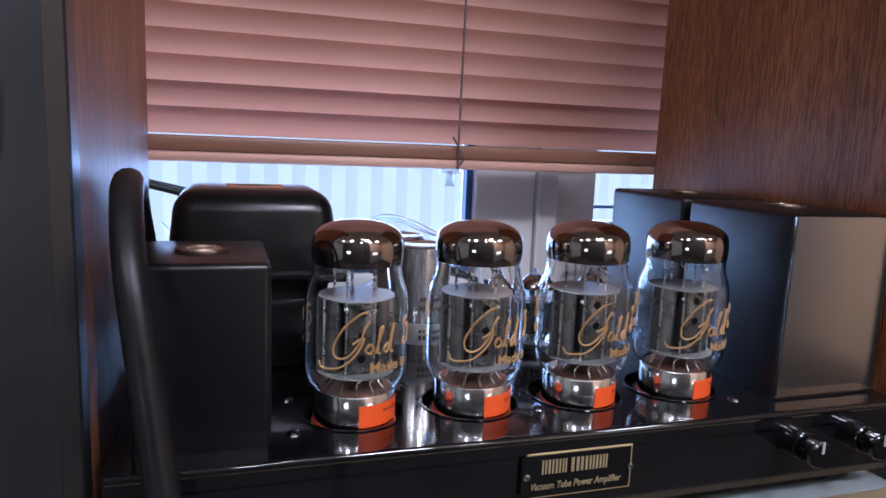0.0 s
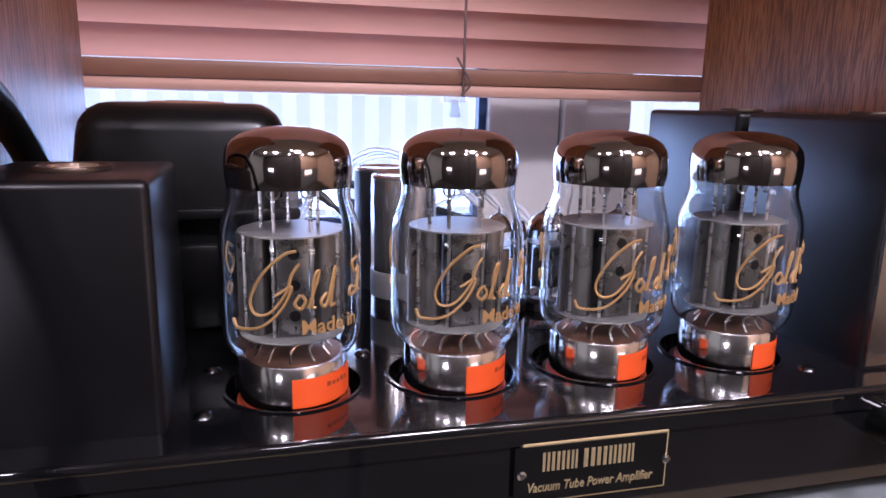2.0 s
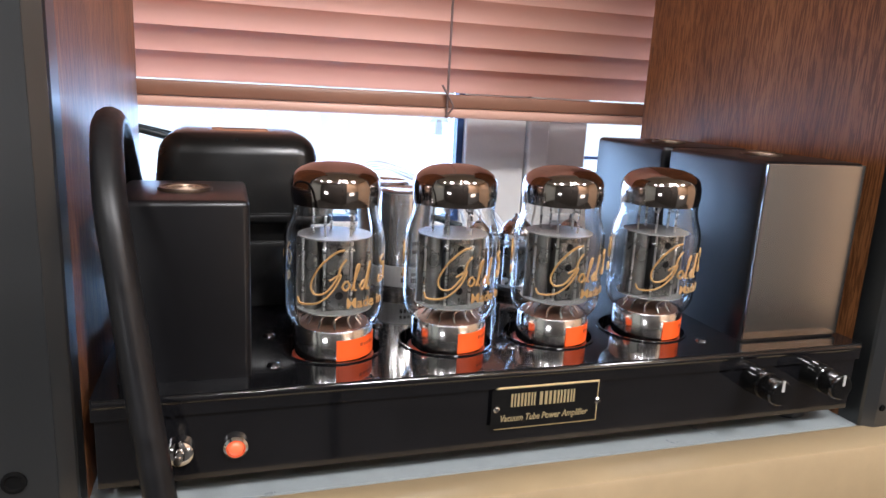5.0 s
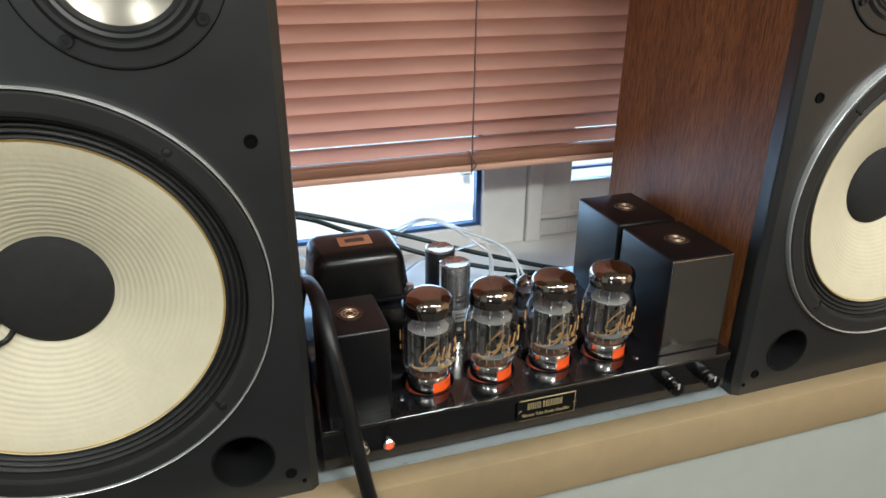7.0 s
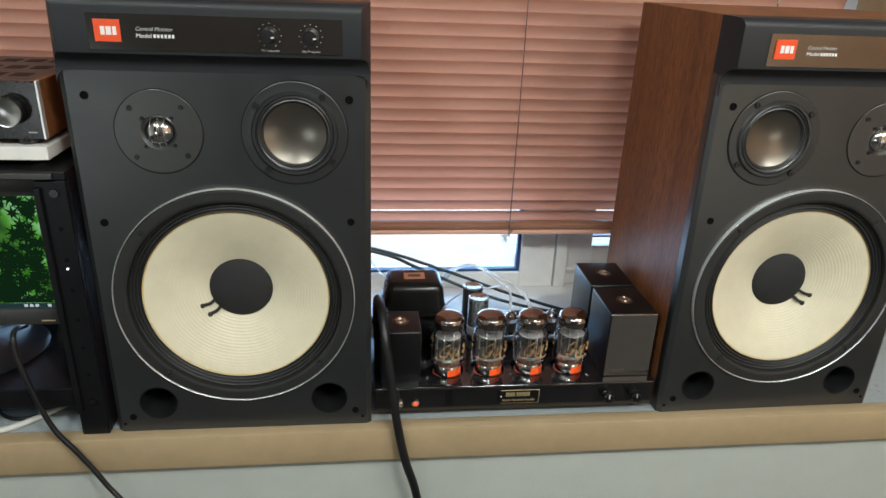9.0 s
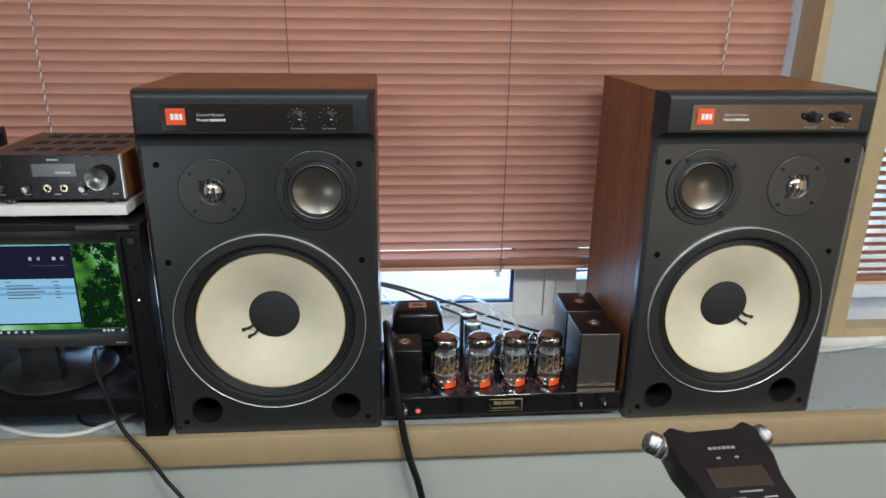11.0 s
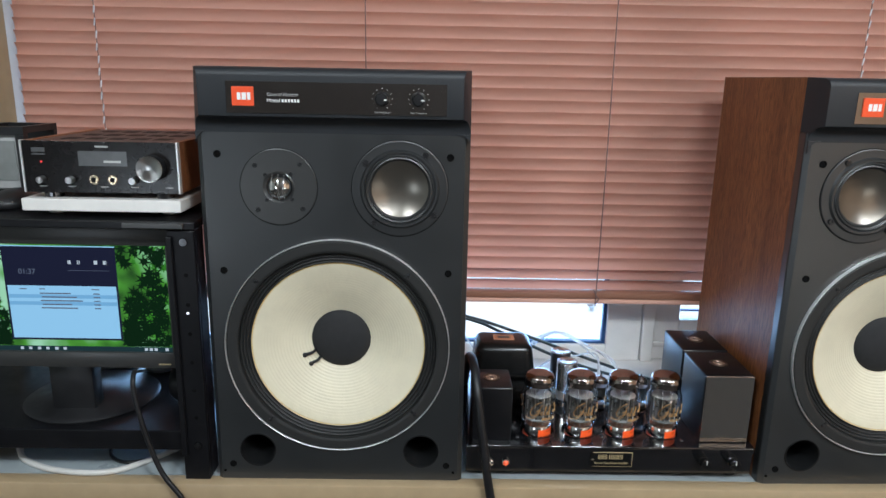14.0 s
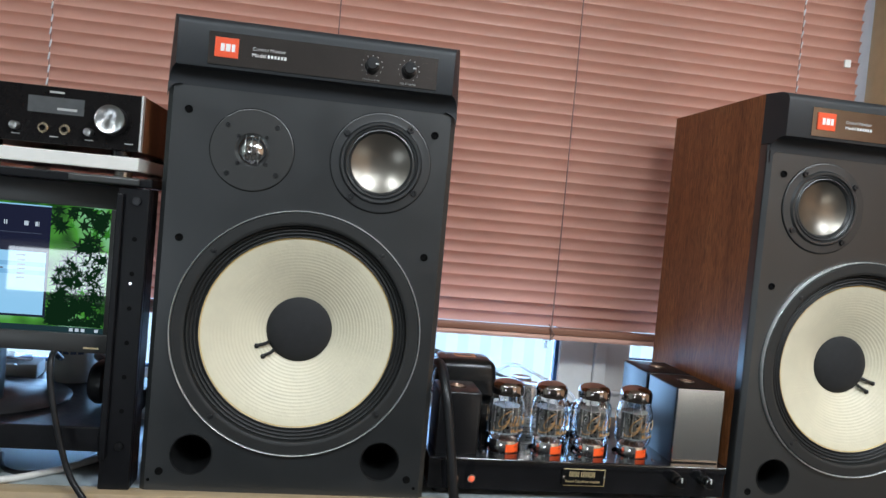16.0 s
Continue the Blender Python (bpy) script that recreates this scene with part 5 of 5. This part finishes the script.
part("sheet", moved(box(-0.045, 0.045, -0.018, 0.030, 0.0, 0.022, 0.002), Matrix.Rotation(radians(8), 4, "Z")), M["paper"], papers)
part("packet", moved(box(-0.03, 0.03, -0.02, 0.02, 0.022, 0.034, 0.005), Matrix.Rotation(radians(-14), 4, "Z")), M["clear"], papers, "clear packet")

bd = tagged(finish("base_board", box(-0.643, -0.427, 0.013, 0.225, 1.1485, 1.1655, 0.0015), M["board"]), "thick white stone board under the headphone amplifier", "board")
for i, (fx, fy) in enumerate(((-0.455, 0.05), (-0.615, 0.05), (-0.455, 0.2), (-0.615, 0.2))):
    part("foot", moved(disc(0.011, 1.140, 1.1485, 20, 0.001), Matrix.Translation((fx, fy, 0))), M["steel"], bd)
dac = empty("headphone_amplifier", (-0.533, 0.02, 1.1655), "black headphone amplifier with silver edges and wood sides", "amplifier")
DX, DY, DZ = -0.533, 0.02, 1.1655


def dbox(x0, x1, y0, y1, z0, z1, bev=0.0):
    return box(x0 - DX, x1 - DX, y0 - DY, y1 - DY, z0 - DZ, z1 - DZ, bev)


part("case", dbox(-0.630, -0.437, 0.0262, 0.232, 1.1735, 1.2425, 0.001), M["dactop"], dac, "dark brown metal case")
part("side_panel", dbox(-0.6395, -0.6305, 0.027, 0.232, 1.1735, 1.2435, 0.001), M["walnut"], dac, "wooden side panel")
part("side_panel", dbox(-0.4365, -0.4275, 0.027, 0.232, 1.1735, 1.2435, 0.001), M["walnut"], dac, "wooden side panel")
part("front_panel", dbox(-0.6366, -0.4304, 0.0190, 0.0260, 1.1735, 1.2435, 0.0008), M["dacfront"], dac, "black front panel")
part("edge_strip", dbox(-0.6395, -0.6368, 0.0180, 0.0268, 1.1735, 1.2440, 0.0006), M["ringmetal"], dac, "bright silver edge")
part("edge_strip", dbox(-0.4302, -0.4275, 0.0180, 0.0268, 1.1735, 1.2440, 0.0006), M["ringmetal"], dac, "bright silver edge")
# slots are flat patches, their inner shade is painted on the lid
for row in range(3):
    for k in range(5):
        x = -0.605 + k * 0.032
        part("vent_slot", moved(dbox(x, x + 0.022, 0.06 + row * 0.06, 0.085 + row * 0.06, 1.2424, 1.2430), Matrix.Identity(4)), M["vent"], dac)
part("display", dbox(-0.562, -0.497, 0.0183, 0.0191, 1.2105, 1.2305), M["lcd"], dac, "grey display window")
part("display_print", dbox(-0.528, -0.505, 0.0180, 0.0183, 1.2150, 1.2180), M["greyprint"], dac)
part("maker_mark", dbox(-0.538, -0.521, 0.0184, 0.0190, 1.2355, 1.2378), M["greyprint"], dac)
part("badge", merge(dbox(-0.624, -0.606, 0.0184, 0.0190, 1.2245, 1.2265), dbox(-0.624, -0.606, 0.0184, 0.0190, 1.2285, 1.2345)), M["lcd"], dac)
part("hole_or_power_light", dbox(-0.6135, -0.6110, 0.0180, 0.0190, 1.2140, 1.2165), M["redled"], dac, "tiny red light")
vk = part("volume_knob", front(lathe([(0.0175, 0.0), (0.0180, 0.002), (0.0180, 0.0145), (0.0176, 0.0155)], 40), -0.4620 - DX, 0.019 - DY, 1.2090 - DZ), M["black"], dac, "large volume knob with spun silver face", 35)
part("knob_face", front(lathe([(0.0178, 0.0152), (0.0170, 0.0162), (0.0160, 0.0156), (0, 0.0156)], 40), -0.4620 - DX, 0.019 - DY, 1.2090 - DZ), M["spun"], vk, "spun silver face", 35)
for jx in (-0.543, -0.518):
    jk = part("jack", front(lathe([(0.0065, 0.0), (0.0065, 0.002), (0.0055, 0.003), (0.0035, 0.003), (0.0032, 0.0)], 24), jx - DX, 0.019 - DY, 1.1920 - DZ), M["brass"], dac, "brass rimmed headphone jack", 40)
    part("bore", front(lathe([(0, 0.0006), (0.0034, 0.0006)], 16), jx - DX, 0.019 - DY, 1.1920 - DZ), M["hole"], jk)
for kx in (-0.489, -0.574, -0.613):
    part("small_knob", front(lathe([(0, 0.010), (0.0042, 0.010), (0.0048, 0.0092), (0.0050, 0.0)], 20), kx - DX, 0.019 - DY, 1.1915 - DZ), M["spun"], dac, "small dark silver knob", 40)
for x in (-0.618, -0.579, -0.535, -0.494, -0.447):
    part("caption", dbox(x, x + 0.010, 0.0184, 0.0190, 1.1815, 1.1826), M["greyprint"], dac)
for fx, fy in ((-0.455, 0.035), (-0.608, 0.035), (-0.455, 0.21), (-0.608, 0.21)):
    part("foot", moved(disc(0.012, 0.0, 0.008, 24, 0.001), Matrix.Translation((fx - DX, fy - DY, 0))), M["darkscrew"], dac, "dark metal foot")

fb = empty("photo_frame", (-0.756, 0.17, 1.140), "black box frame with a pale mount and grey panel", "frame")
part("frame", merge(box(-0.042, 0.042, -0.012, 0.0, 0.0, 0.014), box(-0.042, 0.042, -0.012, 0.0, 0.097, 0.110), box(-0.042, -0.029, -0.012, 0.0, 0.0142, 0.0968), box(0.029, 0.042, -0.012, 0.0, 0.0142, 0.0968), box(-0.042, -0.032, 0.0, 0.075, 0.100, 0.110), box(0.032, 0.042, 0.0, 0.075, 0.100, 0.110), box(-0.042, 0.042, 0.075, 0.085, 0.0, 0.110)), M["black"], fb, "open black frame")
part("mount", box(-0.029, 0.029, -0.006, -0.004, 0.0142, 0.0968), M["paper"], fb, "pale card mount")
part("picture", box(-0.022, 0.024, -0.0072, -0.0062, 0.026, 0.088), M["photo"], fb, "grey panel")
ms = bmesh.new()
bmesh.ops.create_uvsphere(ms, u_segments=24, v_segments=14, radius=1.0)
for v in ms.verts:
    v.co = Vector((v.co.x * 0.030 * (1 - 0.12 * v.co.y), v.co.y * 0.046, max(-0.35, v.co.z) * 0.019 + 0.0067))
mouse = empty("mouse", (-0.700, 0.095, 1.140), "dark computer mouse resting on the rack", "mouse")
part("shell", ms, M["black"], mouse, "", 60)
part("stripe", pipe([(-0.018, -0.036, 0.011), (0.0, -0.043, 0.0125), (0.018, -0.036, 0.011)], 0.0012, 6, 5), M["steel"], mouse)

# ---- field recorder on its stand ----
rec = empty("field_recorder", (0.196, -0.716, 1.1975), "dark handheld recorder with two chrome-capped microphones", "recorder")
REC = Matrix.Rotation(radians(11), 4, "X") @ Matrix.Rotation(radians(2), 4, "Z") @ Matrix.Scale(0.86, 4)
sh = bmesh.new()
outline = [(-0.0320, -0.105), (-0.0325, -0.022), (-0.0382, 0.000), (-0.0385, 0.027), (-0.030, 0.033), (-0.018, 0.027), (0.018, 0.028), (0.030, 0.035), (0.0385, 0.027), (0.0382, 0.000), (0.0330, -0.022), (0.0330, -0.105)]
face = sh.faces.new([sh.verts.new((x, y, 0.0)) for x, y in outline])
got = bmesh.ops.extrude_face_region(sh, geom=[face])
bmesh.ops.translate(sh, vec=(0, 0, -0.024), verts=[g for g in got["geom"] if isinstance(g, bmesh.types.BMVert)])
bmesh.ops.recalc_face_normals(sh, faces=sh.faces)
bmesh.ops.bevel(sh, geom=list(sh.edges), offset=0.003, segments=3, affect="EDGES", profile=0.5)
part("shell", moved(sh, REC), M["recorder"], rec, "dark plastic shell", 40)
for s in (-1, 1):
    place = REC @ Matrix.Translation((-0.0365 if s < 0 else 0.0325, 0.020, -0.011)) @ Matrix.Rotation(radians(s * 72), 4, "Y") @ Matrix.Rotation(radians(-22), 4, "X")
    mic = part("microphone", moved(lathe([(0.0, 0.0165), (0.006, 0.0165), (0.0082, 0.0150), (0.0086, 0.0120), (0.0086, 0.0085), (0.0080, 0.0080), (0.0080, 0.0072), (0.0088, 0.0066), (0.0088, -0.002), (0.0080, -0.004), (0, -0.004)], 24), place), M["mesh"], rec, "chrome mesh microphone capsule", 40)
    for z0 in (0.0002, 0.0052):
        part("collar", moved(lathe([(0.0088, z0 - 0.0012), (0.0093, z0 - 0.0008), (0.0093, z0 + 0.0008), (0.0088, z0 + 0.0012)], 24), place), M["chrome"], mic)
part("display", moved(box(-0.0215, 0.0215, -0.0295, -0.0115, 0.0002, 0.0010), REC), M["reclcd"], rec, "brown-grey display")
part("maker_mark", moved(merge(*[box(-0.0105 + 0.0036 * k, -0.0078 + 0.0036 * k, 0.0062, 0.0086, 0.0, 0.0005) for k in range(6)]), REC), M["dimprint"], rec)
part("peak_light", moved(box(-0.0085, -0.0055, -0.0030, -0.0014, 0.0, 0.0008), REC), M["dimprint"], rec)
part("record_light", moved(box(0.0055, 0.0085, -0.0030, -0.0014, 0.0, 0.0008), REC), M["dimprint"], rec, "small indicator light")
part("caption", moved(merge(box(-0.006, 0.011, -0.0336, -0.0322, 0.0, 0.0005), box(-0.016, -0.004, -0.0392, -0.0376, 0.0, 0.0005), box(0.009, 0.019, -0.0392, -0.0380, 0.0, 0.0005)), REC), M["dimprint"], rec)
for kx in (-0.011, 0.014):
    part("button", moved(moved(disc(0.0045, 0.0, 0.0015, 18, 0.0004), Matrix.Translation((kx, -0.0465, 0.0))), REC), M["recorder"], rec)
st = empty("microphone_stand", (0.196, -0.756, 0.0), "dark stand holding the recorder", "stand")
part("pole", disc(0.009, 0.02, 1.150, 16), M["black"], st)
part("base", lathe([(0, 0.0), (0.13, 0.0), (0.13, 0.012), (0.02, 0.022), (0, 0.022)], 40), M["black"], st, "round heavy base", 30)
part("clamp", merge(box(-0.012, 0.012, -0.015, 0.015, 1.1355, 1.169, 0.003), box(-0.045, -0.013, -0.012, 0.012, 1.1475, 1.1655, 0.004), box(-0.044, -0.0300, -0.006, 0.022, 1.1475, 1.172, 0.004)), M["bluecloth"], st, "dark blue clamp", 40)


# ---- ceiling lamps ----
def ceiling_lamp(x, y, r):
    lp = empty("ceiling_lamp", (x, y, 2.4), "round lit ceiling lamp", "lamp", "ceiling lamps")
    part("rim", lathe([(r + 0.012, 0.0), (r + 0.012, -0.03), (r, -0.035), (r - 0.004, -0.02)], 40), M["alu"], lp, "", 40)
    part("diffuser", lathe([(r - 0.004, -0.022), (r * 0.7, -0.034), (0, -0.040)], 40), M["lampglass"], lp, "lit diffuser", 60)


for lx, ly, lr in ((0.55, -1.40, 0.16), (-0.75, -1.50, 0.13), (1.55, -1.50, 0.14), (0.1, -1.95, 0.07), (1.0, -1.95, 0.07), (-1.4, -1.2, 0.07), (0.2, -1.15, 0.05)):
    ceiling_lamp(lx, ly, lr)
    d = bpy.data.lights.new("ceiling_lamp_light", "AREA")
    d.shape, d.size, d.color = "DISK", 2 * lr - 0.01, (0.94, 1.0, 1.03)
    d.energy = math.pi * math.pi * (lr - 0.005) ** 2 * 128.0
    new("ceiling_lamp_light", d).matrix_world = pose(lx, ly, 2.355)
